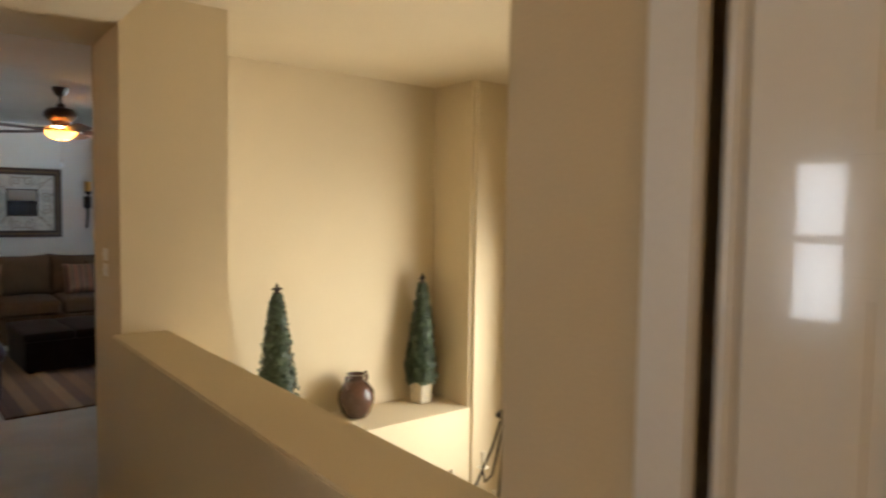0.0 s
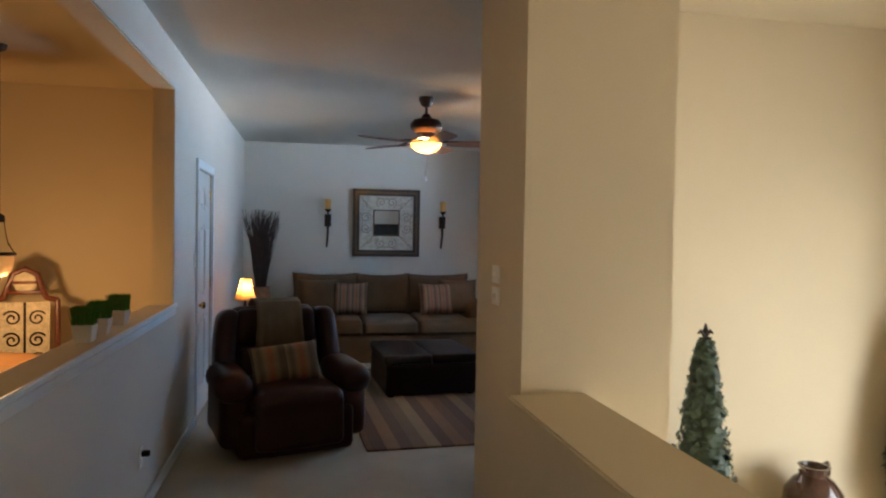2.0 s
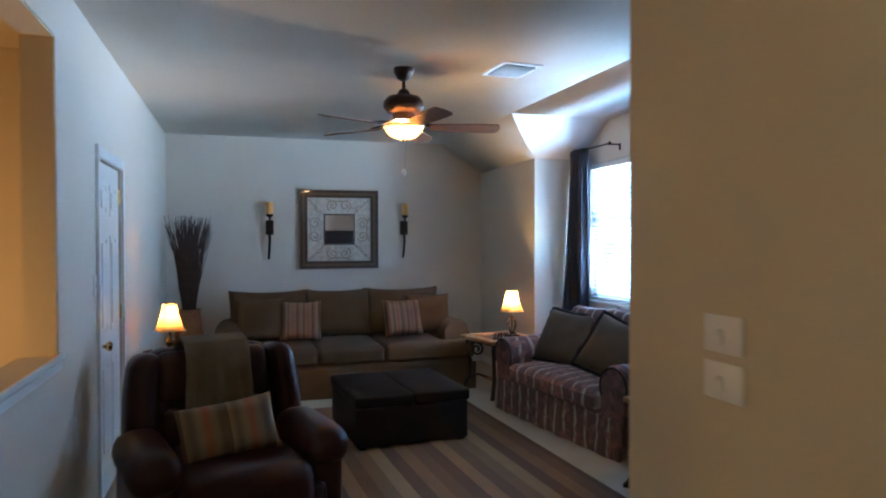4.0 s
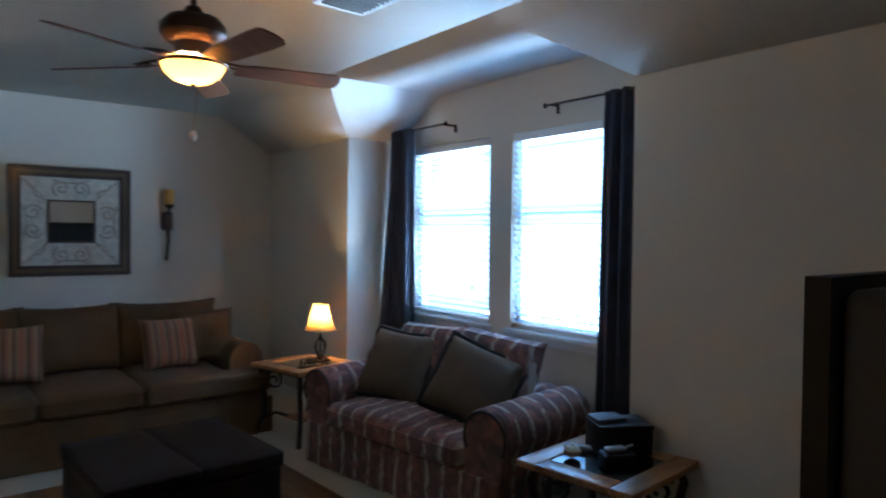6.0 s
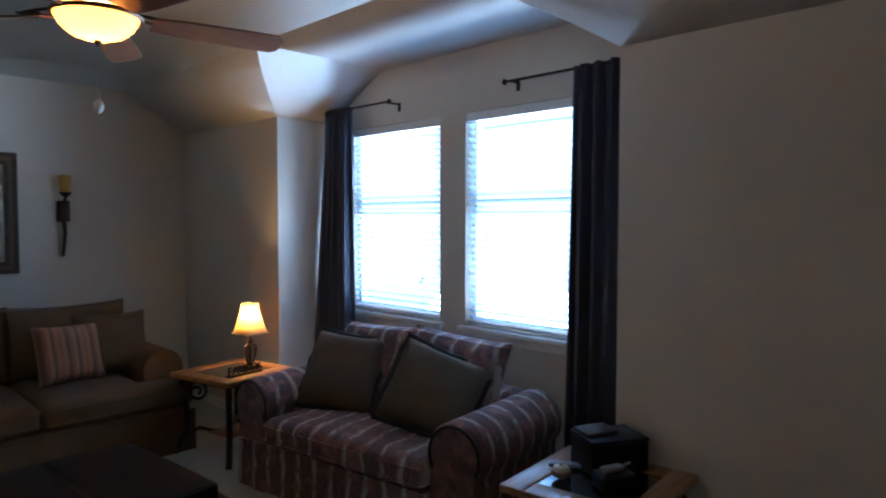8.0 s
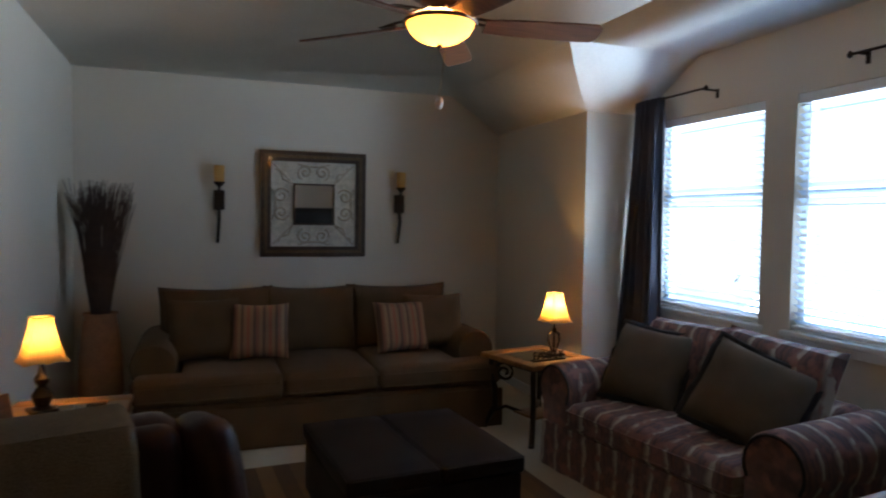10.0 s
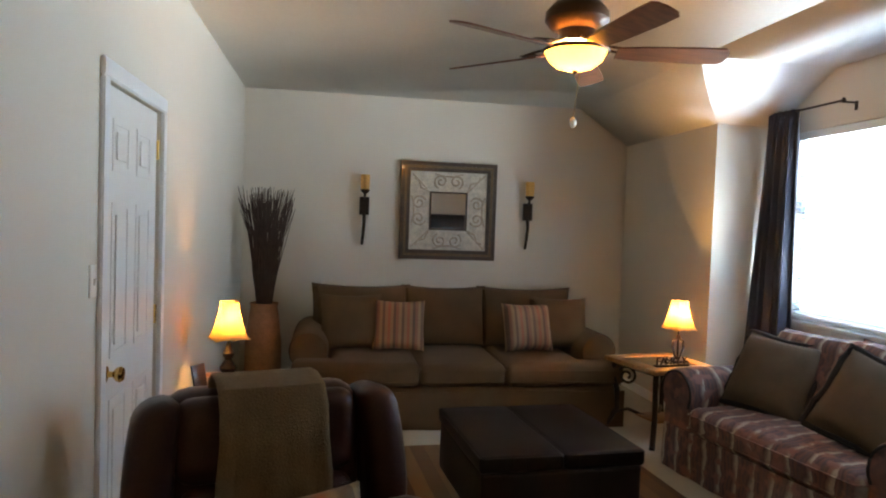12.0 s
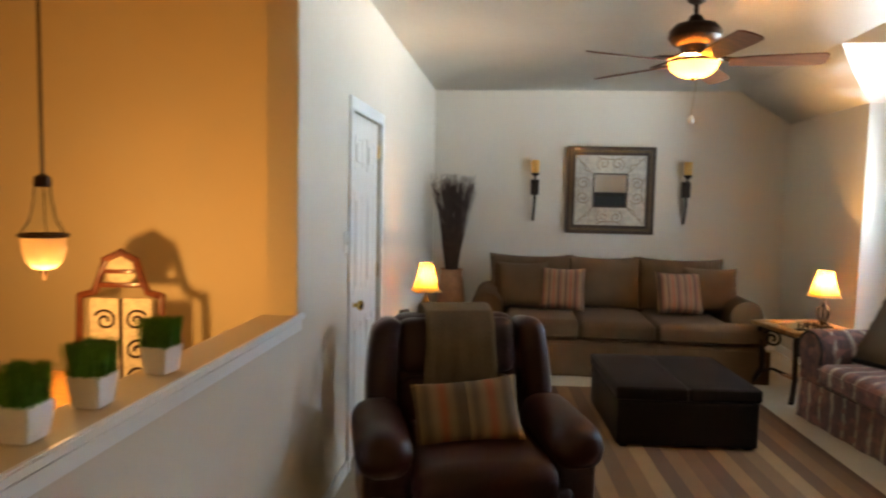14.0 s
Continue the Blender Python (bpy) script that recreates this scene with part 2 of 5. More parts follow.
def box(x0, x1, y0, y1, z0, z1, bevel=0.0, seg=2, m=None):
    bm = slab(bmesh.new(), x0, x1, y0, y1, z0, z1, m)
    if bevel:
        bmesh.ops.bevel(bm, geom=bm.edges[:], offset=bevel, segments=seg, profile=0.5, affect="EDGES")
    return bm


def boxes(rows):
    bm = bmesh.new()
    for r in rows:
        slab(bm, *r)
    return bm


def lathe(profile, n=24, x=0.0, y=0.0, z=0.0):
    """A turned shape from (radius, height) pairs."""
    bm = bmesh.new()
    rings = [[bm.verts.new((x + r * math.cos(2 * math.pi * i / n), y + r * math.sin(2 * math.pi * i / n), z + h)) for i in range(n)] for r, h in profile]
    for a, b in zip(rings, rings[1:]):
        for i in range(n):
            bm.faces.new((a[i], a[(i + 1) % n], b[(i + 1) % n], b[i]))
    for ring, flip in ((rings[0], True), (rings[-1], False)):
        bm.faces.new(ring[::-1] if flip else ring)
    bmesh.ops.remove_doubles(bm, verts=bm.verts[:], dist=1e-5)
    return bm


def tube(points, r, n=8, bm=None, taper=1.0):
    """A round bar along points."""
    bm = bm or bmesh.new()
    pts = [Vector(p) for p in points]
    rings, up = [], Vector((0.31, 0.17, 0.93))
    for i, p in enumerate(pts):
        d = (pts[min(i + 1, len(pts) - 1)] - pts[max(i - 1, 0)]).normalized()
        a = d.cross(up).normalized()
        b = d.cross(a)
        k = r * (1 + (taper - 1) * i / (len(pts) - 1))
        rings.append([bm.verts.new(p + k * (math.cos(2 * math.pi * j / n) * a + math.sin(2 * math.pi * j / n) * b)) for j in range(n)])
    for s, t in zip(rings, rings[1:]):
        for j in range(n):
            bm.faces.new((s[j], s[(j + 1) % n], t[(j + 1) % n], t[j]))
    bm.faces.new(rings[0][::-1]), bm.faces.new(rings[-1])
    return bm


def cushion(w, h, d, puff=0.35, n=12, m=None, ears=0.0):
    """A stuffed cushion: w wide (x), h high (z), d thick (y), standing on its lower edge."""
    bm = bmesh.new()
    grid = {}
    for s in (-1, 1):
        for i in range(n + 1):
            for j in range(n + 1):
                u, v = 2 * i / n - 1, 2 * j / n - 1
                rim = i in (0, n) or j in (0, n)
                t = ((1 - u ** 4) * (1 - v ** 4)) ** puff
                pull = 1 - (0.05 + ears) * (1 - abs(u) ** 2) * (abs(v) ** 3)
                x = u * w / 2 * (1 - 0.05 * (1 - abs(v) ** 2 * 1.0) * abs(u) ** 3 * 1.0)
                z = v * h / 2 * pull
                y = s * d / 2 * t + 0.006 * noise.noise((u * 2.3 + w * 7, v * 2.1 + h * 5, s * 1.0))
                key = (i, j, 0 if rim else s)
                if key not in grid:
                    co = Vector((x, 0 if rim else y, z + h / 2))
                    grid[key] = bm.verts.new(m @ co if m else co)
        for i in range(n):
            for j in range(n):
                q = [grid[(a, b, 0 if (a in (0, n) or b in (0, n)) else s)] for a, b in ((i, j), (i + 1, j), (i + 1, j + 1), (i, j + 1))]
                bm.faces.new(q if s < 0 else q[::-1])
    return bm


def soft_block(x0, x1, y0, y1, z0, z1, r=0.06, crown=0.02, n=6):
    """An upholstered block with round edges and a slightly domed top."""
    bm = box(x0, x1, y0, y1, z0, z1, min(r, 0.49 * min(x1 - x0, y1 - y0, z1 - z0)), 4)
    bmesh.ops.subdivide_edges(bm, edges=[e for e in bm.edges if e.calc_length() > 0.15], cuts=n, use_grid_fill=True)
    cx, cy = (x0 + x1) / 2, (y0 + y1) / 2
    for v in bm.verts:
        u, w = 2 * (v.co.x - cx) / (x1 - x0), 2 * (v.co.y - cy) / (y1 - y0)
        dome = max(0, (1 - u * u)) * max(0, (1 - w * w))
        if v.co.z > (z0 + z1) / 2:
            v.co.z += crown * dome
        v.co += 0.004 * Vector((noise.noise(v.co * 4.0), noise.noise(v.co * 4.0 + Vector((5, 0, 0))), noise.noise(v.co * 4.0 + Vector((0, 5, 0)))))
    return bm


def part(name, bm, mat, parent=None, label="", smooth=True, m=None):
    """Links a bmesh as one mesh object under a thing or a part."""
    if m is not None:
        bmesh.ops.transform(bm, matrix=m, verts=bm.verts[:])
    bmesh.ops.recalc_face_normals(bm, faces=bm.faces[:])
    me = bpy.data.meshes.new(name)
    bm.to_mesh(me)
    bm.free()
    me.materials.append(mat)
    if smooth:
        me.shade_smooth()
        me.set_sharp_from_angle(angle=radians(38))
    ob = new(name, me)
    if parent is not None:
        ob.parent = parent
    if label:
        ob["label"] = label
    return ob


def thing(name, m, label, category, group=""):
    ob = new(name)
    ob.empty_display_size = 0.1
    ob.matrix_world = m
    return tagged(ob, label, category, group)


def setting(name, bm, mat, label, category, smooth=False):
    return tagged(part(name, bm, mat, None, "", smooth), label, category, kind="structure")


# ---- the shell ----
CEILING, EAVE = 2.74, 2.40
floor = setting("floor", boxes([(-3.2, 1.5, -2.6, 10.1, -0.3, 0), (1.5, 2.11, 3.1, 3.6, -0.3, 0), (1.5, 3.74, 3.6, 10.1, -0.3, 0), (3.74, 4.4, 5.5, 8.4, -0.3, 0)]), CARPET, "beige cut-pile carpet over the whole upper storey", "floor")
setting("floor_foyer", box(1.4, 5.0, -0.6, 3.5, -2.75, -2.6), CARPET, "pale floor of the entry far below the railing wall", "floor")
# the wall with the pass-through and the closet door
setting("wall_west", boxes([
    (-0.13, 0, -2.6, 0.16, 0, CEILING), (-0.13, 0, 0.56, 2.4, 0, CEILING), (-0.13, 0, 0.16, 0.56, 0, 1.2), (-0.13, 0, 0.16, 0.56, 1.95, CEILING), (-0.13, 0, 2.4, 5.3, 0, 1.02), (-0.13, 0, 2.4, 5.3, 2.47, CEILING), (-0.13, 0, 5.3, 6.2, 0, CEILING),
    (-0.13, 0, 6.2, 6.97, 2.035, CEILING), (-0.13, 0, 6.97, 10.15, 0, CEILING)]), PAINT, "off-white wall with a wide pass-through and a closet door", "wall")
setting("wall_pass_jamb", boxes([(-0.135, -0.004, 5.29, 5.299, 1.05, 2.47), (-0.135, -0.004, 2.4, 5.29, 2.458, 2.469), (-0.135, -0.004, 2.401, 2.41, 1.05, 2.458)]), TAN, "tan painted lining of the pass-through opening", "opening lining")
setting("wall_pass_ledge", box(-0.16, 0.0, 2.402, 5.288, 1.021, 1.05, 0.006), TAN, "tan painted ledge of the pass-through", "ledge")
_lip = boxes([(0.001, 0.022, 2.36, 5.33, 1.032, 1.058), (0.001, 0.014, 2.38, 5.31, 0.985, 1.032)])
bmesh.ops.bevel(_lip, geom=_lip.edges[:], offset=0.005, segments=2, affect="EDGES")
setting("trim_pass_lip", _lip, TRIM, "white moulded lip under the pass-through ledge", "trim")
setting("wall_north", box(-0.13, 4.42, 10.0, 10.15, 0, 2.86), PAINT, "off-white end wall behind the long sofa", "wall")
# the dormer: two solid cheeks and the window wall
setting("wall_east_cheek_1", box(3.74, 4.42, 8.39, 10.0, 0, 2.86), PAINT, "off-white wall beside the window recess", "wall")
setting("wall_east_cheek_2", box(3.74, 4.42, 3.57, 5.51, 0, 2.86), PAINT, "off-white wall beside the window recess", "wall")
W1, W2, SILL, HEAD = (7.19, 8.17), (5.97, 6.95), 0.93, 2.33
setting("wall_east_window", boxes([
    (4.27, 4.42, 5.51, W2[0], 0, 2.86), (4.27, 4.42, W2[1], W1[0], 0, 2.86), (4.27, 4.42, W1[1], 8.39, 0, 2.86),
    (4.27, 4.42, W2[0], W2[1], 0, SILL), (4.27, 4.42, W1[0], W1[1], 0, SILL), (4.27, 4.42, W2[0], W2[1], HEAD, 2.86), (4.27, 4.42, W1[0], W1[1], HEAD, 2.86)]),
    PAINT, "off-white recess wall with two tall windows", "wall")
setting("wall_south", boxes([(2.11, 3.74, 3.567, 3.62, -0.3, CEILING), (1.64, 2.11, 3.1, 3.30, -0.3, CEILING), (2.0, 2.112, 3.30, 3.57, -0.3, CEILING)]), PAINT, "off-white wall behind the television", "wall")


def slope_x(z):
    return 3.23 + (CEILING - z) / (CEILING - EAVE) * 0.51


COVE = [(0.0, 2.40), (0.17, 2.512), (0.38, 2.632), (0.59, 2.74)]
cb = bmesh.new()


def sheet(*pts):
    cb.faces.new([cb.verts.new(p) for p in pts])


sheet((0, 3.1, CEILING), (3.23, 3.1, CEILING), (3.23, 10, CEILING), (0, 10, CEILING))
for edge, far, sign in ((8.39, 10.0, -1), (5.51, 3.57, 1)):
    line = [(slope_x(z), edge + sign * dy, z) for dy, z in COVE]
    sheet(*line[::-1], (3.74, far, EAVE), (3.23, far, CEILING))
    for a, b in zip(line, line[1:]):
        sheet(a, (4.3, a[1], a[2]), (4.3, b[1], b[2]), b)
sheet((3.23, 6.10, CEILING), (4.3, 6.10, CEILING), (4.3, 7.80, CEILING), (3.23, 7.80, CEILING))
bmesh.ops.remove_doubles(cb, verts=cb.verts[:], dist=1e-4)
ceiling = setting("ceiling", cb, CEIL, "white textured ceiling sloping down to the eaves, with a coved dormer", "ceiling", True)
ceiling.data.set_sharp_from_angle(angle=radians(24))
_s = ceiling.modifiers.new("thickness", "SOLIDIFY")
_s.thickness, _s.offset = 0.03, 1
setting("ceiling_roof", box(-3.3, 4.6, -2.7, 10.2, 2.87, 3.0), CEIL, "plain slab over the rooms", "ceiling")
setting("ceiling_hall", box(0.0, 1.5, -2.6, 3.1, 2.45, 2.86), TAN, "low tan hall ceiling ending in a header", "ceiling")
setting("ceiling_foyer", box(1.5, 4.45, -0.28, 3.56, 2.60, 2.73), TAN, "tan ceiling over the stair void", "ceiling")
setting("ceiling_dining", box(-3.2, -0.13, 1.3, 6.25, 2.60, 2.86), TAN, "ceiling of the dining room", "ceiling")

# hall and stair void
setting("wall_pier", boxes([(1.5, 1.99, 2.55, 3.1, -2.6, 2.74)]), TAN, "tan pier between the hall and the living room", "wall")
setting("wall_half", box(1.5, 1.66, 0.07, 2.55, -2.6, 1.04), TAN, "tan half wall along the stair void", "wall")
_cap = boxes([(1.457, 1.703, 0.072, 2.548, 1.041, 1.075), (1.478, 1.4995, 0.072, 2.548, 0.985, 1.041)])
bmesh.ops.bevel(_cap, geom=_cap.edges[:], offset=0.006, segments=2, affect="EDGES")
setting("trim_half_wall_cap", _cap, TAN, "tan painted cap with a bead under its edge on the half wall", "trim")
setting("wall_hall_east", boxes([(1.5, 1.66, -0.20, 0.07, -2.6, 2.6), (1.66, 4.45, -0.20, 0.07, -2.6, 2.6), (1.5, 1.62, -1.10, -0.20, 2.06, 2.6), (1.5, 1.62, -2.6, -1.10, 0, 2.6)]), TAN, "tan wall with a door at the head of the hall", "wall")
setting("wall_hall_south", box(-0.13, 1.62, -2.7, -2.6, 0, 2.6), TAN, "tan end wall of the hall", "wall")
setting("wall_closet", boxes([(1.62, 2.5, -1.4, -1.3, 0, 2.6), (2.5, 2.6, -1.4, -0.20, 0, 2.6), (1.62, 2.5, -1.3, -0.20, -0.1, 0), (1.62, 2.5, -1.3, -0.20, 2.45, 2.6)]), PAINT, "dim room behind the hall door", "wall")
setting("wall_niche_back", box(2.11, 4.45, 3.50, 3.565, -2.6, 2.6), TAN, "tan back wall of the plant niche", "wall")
_nr = boxes([(3.98, 4.45, 3.02, 3.50, -2.6, 2.6)])
bmesh.ops.bevel(_nr, geom=[e for e in _nr.edges if abs(e.verts[0].co.z - e.verts[1].co.z) > 1 and e.verts[0].co.x < 4.0 and e.verts[0].co.y < 3.1], offset=0.03, segments=5, affect="EDGES")
setting("wall_niche_side", _nr, TAN, "tan rounded corner of the plant niche", "wall", True)
setting("wall_plant_ledge", boxes([(1.99, 3.98, 3.02, 3.09, -2.6, 0.20), (2.11, 3.98, 3.09, 3.5, -2.6, 0.20)]), TAN, "tan plant ledge above the entry", "ledge")
# foyer window wall with an arched opening
FY0, FY1, FZ0, FSPRING, FTOP = 1.30, 2.76, -0.15, 1.29, 1.50


def arch_z(y):
    u = (y - (FY0 + FY1) / 2) / ((FY1 - FY0) / 2)
    return FSPRING + (FTOP - FSPRING) * math.sqrt(max(0, 1 - u * u))


fb = boxes([(4.3, 4.45, -0.28, FY0, -2.6, 2.6), (4.3, 4.45, FY1, 3.02, -2.6, 2.6), (4.3, 4.45, FY0, FY1, -2.6, FZ0)])
ARCH = [FY0 + (FY1 - FY0) * i / 20 for i in range(21)]
for a, b in zip(ARCH, ARCH[1:]):
    vs = [fb.verts.new((x, y, z)) for x in (4.3, 4.45) for y, z in ((a, arch_z(a)), (b, arch_z(b)), (b, 2.6), (a, 2.6))]
    for f in ((0, 1, 2, 3), (4, 7, 6, 5), (0, 4, 5, 1), (2, 6, 7, 3)):
        fb.faces.new([vs[i] for i in f])
setting("wall_foyer_window", fb, TAN, "tan entry wall with an arched window", "wall")

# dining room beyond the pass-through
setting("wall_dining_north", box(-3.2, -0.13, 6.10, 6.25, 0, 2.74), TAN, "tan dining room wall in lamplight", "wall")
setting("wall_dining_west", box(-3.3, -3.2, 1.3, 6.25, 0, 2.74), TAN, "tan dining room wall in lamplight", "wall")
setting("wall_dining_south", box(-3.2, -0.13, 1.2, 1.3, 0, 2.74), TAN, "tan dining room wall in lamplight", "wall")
_bb = boxes([(0.001, 0.014, -2.6, 6.13, 0, 0.085), (0.001, 0.014, 7.04, 9.986, 0, 0.085), (0.014, 3.726, 9.986, 9.999, 0, 0.085), (3.726, 3.739, 8.39, 9.986, 0, 0.085),
             (3.726, 3.739, 3.43, 5.51, 0, 0.085), (1.486, 1.499, -0.12, 3.1, 0, 0.085)])
bmesh.ops.bevel(_bb, geom=_bb.edges[:], offset=0.004, segments=1, affect="EDGES")
setting("baseboard", _bb, TRIM, "white painted baseboard along the walls", "baseboard")


# ---- windows and blinds ----
def living_window(index, y0, y1):
    w = tagged(thing("window_%d" % index, pose(4.36, (y0 + y1) / 2, SILL), "", "window"), "white sash window behind a lowered blind", "window", kind="structure")
    hw, h = (y1 - y0) / 2, HEAD - SILL
    part("window_frame", boxes([(-0.03, 0.03, -hw, -hw + 0.05, 0, h), (-0.03, 0.03, hw - 0.05, hw, 0, h), (-0.03, 0.03, -hw + 0.05, hw - 0.05, 0, 0.05), (-0.03, 0.03, -hw + 0.05, hw - 0.05, h - 0.05, h)]), TRIM, w, "", False)
    part("meeting_rail", box(-0.025, 0.025, -hw + 0.05, hw - 0.05, h / 2 + 0.01, h / 2 + 0.055, 0.004), TRIM, w)
    for z0, z1 in ((0.05, h / 2 + 0.01), (h / 2 + 0.055, h - 0.05)):
        p = part("pane", box(-0.004, 0.004, -hw + 0.05, hw - 0.05, z0, z1), PANE, w, "", False)
        p.visible_shadow = False
    part("window_sill", box(-0.135, -0.032, -hw - 0.04, hw + 0.04, -0.035, 0.0, 0.008), TRIM, w)
    part("apron", box(-0.108, -0.092, -hw - 0.02, hw + 0.02, -0.085, -0.036, 0.004), TRIM, w)
    b = thing("window_blind", pose(4.295, (y0 + y1) / 2, SILL), "white horizontal slat blind lowered over the whole window", "blind", "living room blinds")
    part("headrail", box(-0.022, 0.03, -hw + 0.004, hw - 0.004, h - 0.06, h - 0.002, 0.005), TRIM, b)
    part("bottom_rail", box(-0.022, 0.022, -hw + 0.01, hw - 0.01, 0.012, 0.034, 0.004), TRIM, b)
    me = None
    for i in range(29):
        if me is None:
            bm = bmesh.new()
            rows = []
            for k, u in enumerate((-1, -0.33, 0.33, 1)):
                rows.append([bm.verts.new((0.024 * u, s * (hw - 0.012), 0.004 * (1 - u * u))) for s in (-1, 1)] + [bm.verts.new((0.024 * u, s * (hw - 0.012), 0.004 * (1 - u * u) - 0.0025)) for s in (1, -1)])
            for a, c in zip(rows, rows[1:]):
                for j in range(4):
                    bm.faces.new((a[j], a[(j + 1) % 4], c[(j + 1) % 4], c[j]))
            bm.faces.new(rows[0]), bm.faces.new(rows[-1])
            ob = part("slat", bm, SLAT, b, "", False)
            me = ob.data
        else:
            ob = new("slat", me)
            ob.parent = b
        ob.matrix_local = pose(0, 0, 0.058 + i * 0.0448, 0, 30, 0)
    for s in (-0.32, 0.32):
        part("ladder_cord", tube([(-0.026, s, 0.03), (-0.026, s, h - 0.05)], 0.0014, 5), TRIM, b)
    part("tilt_wand", tube([(-0.035, hw - 0.10, h - 0.06), (-0.036, hw - 0.10, 0.62)], 0.004, 6), TRIM, b)


living_window(1, *W1)
ct = thing("blind_cord_clip", pose(4.262, 7.36, 1.20, 0, 0, 0), "small dark curled cord clip hanging on the blind", "clip")
part("hook", tube([(0, -0.02, 0.015), (0, -0.005, 0.02), (0, 0.004, 0.0), (0, 0.018, -0.012), (0, 0.022, -0.025)], 0.005, 6), IRON, ct)
living_window(2, *W2)
fw = tagged(thing("window_3", pose(4.4, (FY0 + FY1) / 2, FZ0), "", "window"), "tall arched white window of the entry", "window", kind="structure")
cy = (FY0 + FY1) / 2
fr = boxes([(-0.03, 0.03, FY0 - cy, FY0 - cy + 0.05, 0, FSPRING - FZ0), (-0.03, 0.03, FY1 - cy - 0.05, FY1 - cy, 0, FSPRING - FZ0), (-0.03, 0.03, FY0 - cy, FY1 - cy, 0, 0.05)])
tube([(0, y - cy, arch_z(y) - FZ0 - 0.025) for y in ARCH], 0.03, 8, fr)
part("window_frame", fr, TRIM, fw, "", False)
for z in (0.32, 0.72, 1.12):
    part("muntin", box(-0.008, 0.008, FY0 - cy + 0.05, FY1 - cy - 0.05, z, z + 0.014), BRONZE, fw, "", False)
part("muntin", box(-0.008, 0.008, -0.007, 0.007, 0.05, FTOP - FZ0 - 0.03), BRONZE, fw, "", False)
p = part("pane", box(-0.003, 0.003, FY0 - cy + 0.02, FY1 - cy - 0.02, 0.02, FSPRING - FZ0), PANE, fw, "", False)
p.visible_shadow = False
setting("ground", box(-400, 400, -400, 400, -3.2, -3.0), GROUND, "pale sunlit yards round the house", "ground")
rf = bmesh.new()
for i in range(22):
    for j in range(16):
        slab(rf, 0.0, 0.152, j * 0.32 + (i % 2) * 0.16, j * 0.32 + (i % 2) * 0.16 + 0.31, 0, 0.012, pose(4.9 + i * 0.14, -0.6, -0.42 - i * 0.02, 0, 6, 0))
tagged(part("porch_roof", rf, SHINGLE, None, "", False), "red-brown shingled porch roof outside the entry window", "roof", kind="structure")

# invented window, out of view, there only to be reflected in the hall door
hw4 = tagged(thing("window_4", pose(-0.08, 0.36, 1.2), "", "window"), "small white unseen window added in the hall for the door's reflection", "window", kind="structure")
part("window_frame", boxes([(-0.03, 0.03, -0.2, -0.165, 0, 0.75), (-0.03, 0.03, 0.165, 0.2, 0, 0.75), (-0.03, 0.03, -0.165, 0.165, 0, 0.04), (-0.03, 0.03, -0.165, 0.165, 0.71, 0.75), (-0.02, 0.02, -0.165, 0.165, 0.36, 0.39)]), TRIM, hw4, "", False)
for z0, z1 in ((0.04, 0.36), (0.39, 0.71)):
    p = part("pane", box(-0.003, 0.003, -0.165, 0.165, z0, z1), PANE, hw4, "", False)
    p.visible_shadow = False

# ---- doors ----
def panel_door(name, w, h, label, enamel):
    """A six-panel leaf in the plane y = 0, hinged at its right, facing -y."""
    d = thing(name, Matrix(), label, "door")
    leaf = part("leaf", box(0, w, 0, 0.035, 0, h, 0.003), enamel, d, "", False)
    for x0, x1 in ((0.11, w / 2 - 0.05), (w / 2 + 0.05, w - 0.11)):
        for z0, z1 in ((0.22, 0.82), (0.98, 1.58), (1.70, h - 0.12)):
            bm = boxes([(x0, x1, -0.004, 0.0, z0, z0 + 0.022), (x0, x1, -0.004, 0.0, z1 - 0.022, z1), (x0, x0 + 0.022, -0.004, 0.0, z0 + 0.022, z1 - 0.022), (x1 - 0.022, x1, -0.004, 0.0, z0 + 0.022, z1 - 0.022)])
            part("moulding", bm, enamel, leaf, "", False)
            part("panel", box(x0 + 0.045, x1 - 0.045, -0.008, 0.001, z0 + 0.045, z1 - 0.045, 0.006), enamel, leaf, "", False)
    k = part("knob", lathe([(0.001, 0), (0.03, 0.001), (0.03, 0.006), (0.012, 0.012), (0.011, 0.03), (0.026, 0.042), (0.03, 0.055), (0.024, 0.066), (0.001, 0.07)], 20), BRASS, d, "polished brass knob")
    k.matrix_local = pose(0.065, 0, 0.93, 90)
    for z in (0.22, 1.02, 1.80):
        part("hinge", tube([(w - 0.001, -0.006, z), (w - 0.001, -0.006, z + 0.09)], 0.007, 8), BRASS, d)
    return d


# local x along +y of the world, facing +x
closet = panel_door("door_1", 0.755, 2.02, "closed white six-panel closet door with brass knob", SATIN)
closet.matrix_world = pose(-0.012, 6.208, 0.008, 0, 0, 90)
tagged(closet, kind="structure")
cs = boxes([(0.001, 0.018, 6.13, 6.195, 0, 2.035), (0.001, 0.018, 6.975, 7.04, 0, 2.035), (0.001, 0.018, 6.13, 7.04, 2.035, 2.105)])
bmesh.ops.bevel(cs, geom=cs.edges[:], offset=0.005, segments=2, affect="EDGES")
setting("trim_door_casing", cs, TRIM, "white moulded casing round the closet door", "trim")
setting("trim_door_stop", boxes([(-0.13, -0.052, 6.2, 6.97, 0, 2.03)]), TRIM, "white door stop behind the closet door", "trim")
hall_door = panel_door("door_2", 0.76, 2.03, "white six-panel hall door standing slightly ajar", DOOR)
hall_door.matrix_world = pose(1.512, -0.300, 0.01, 0, 0, -90)
tagged(hall_door, kind="structure")
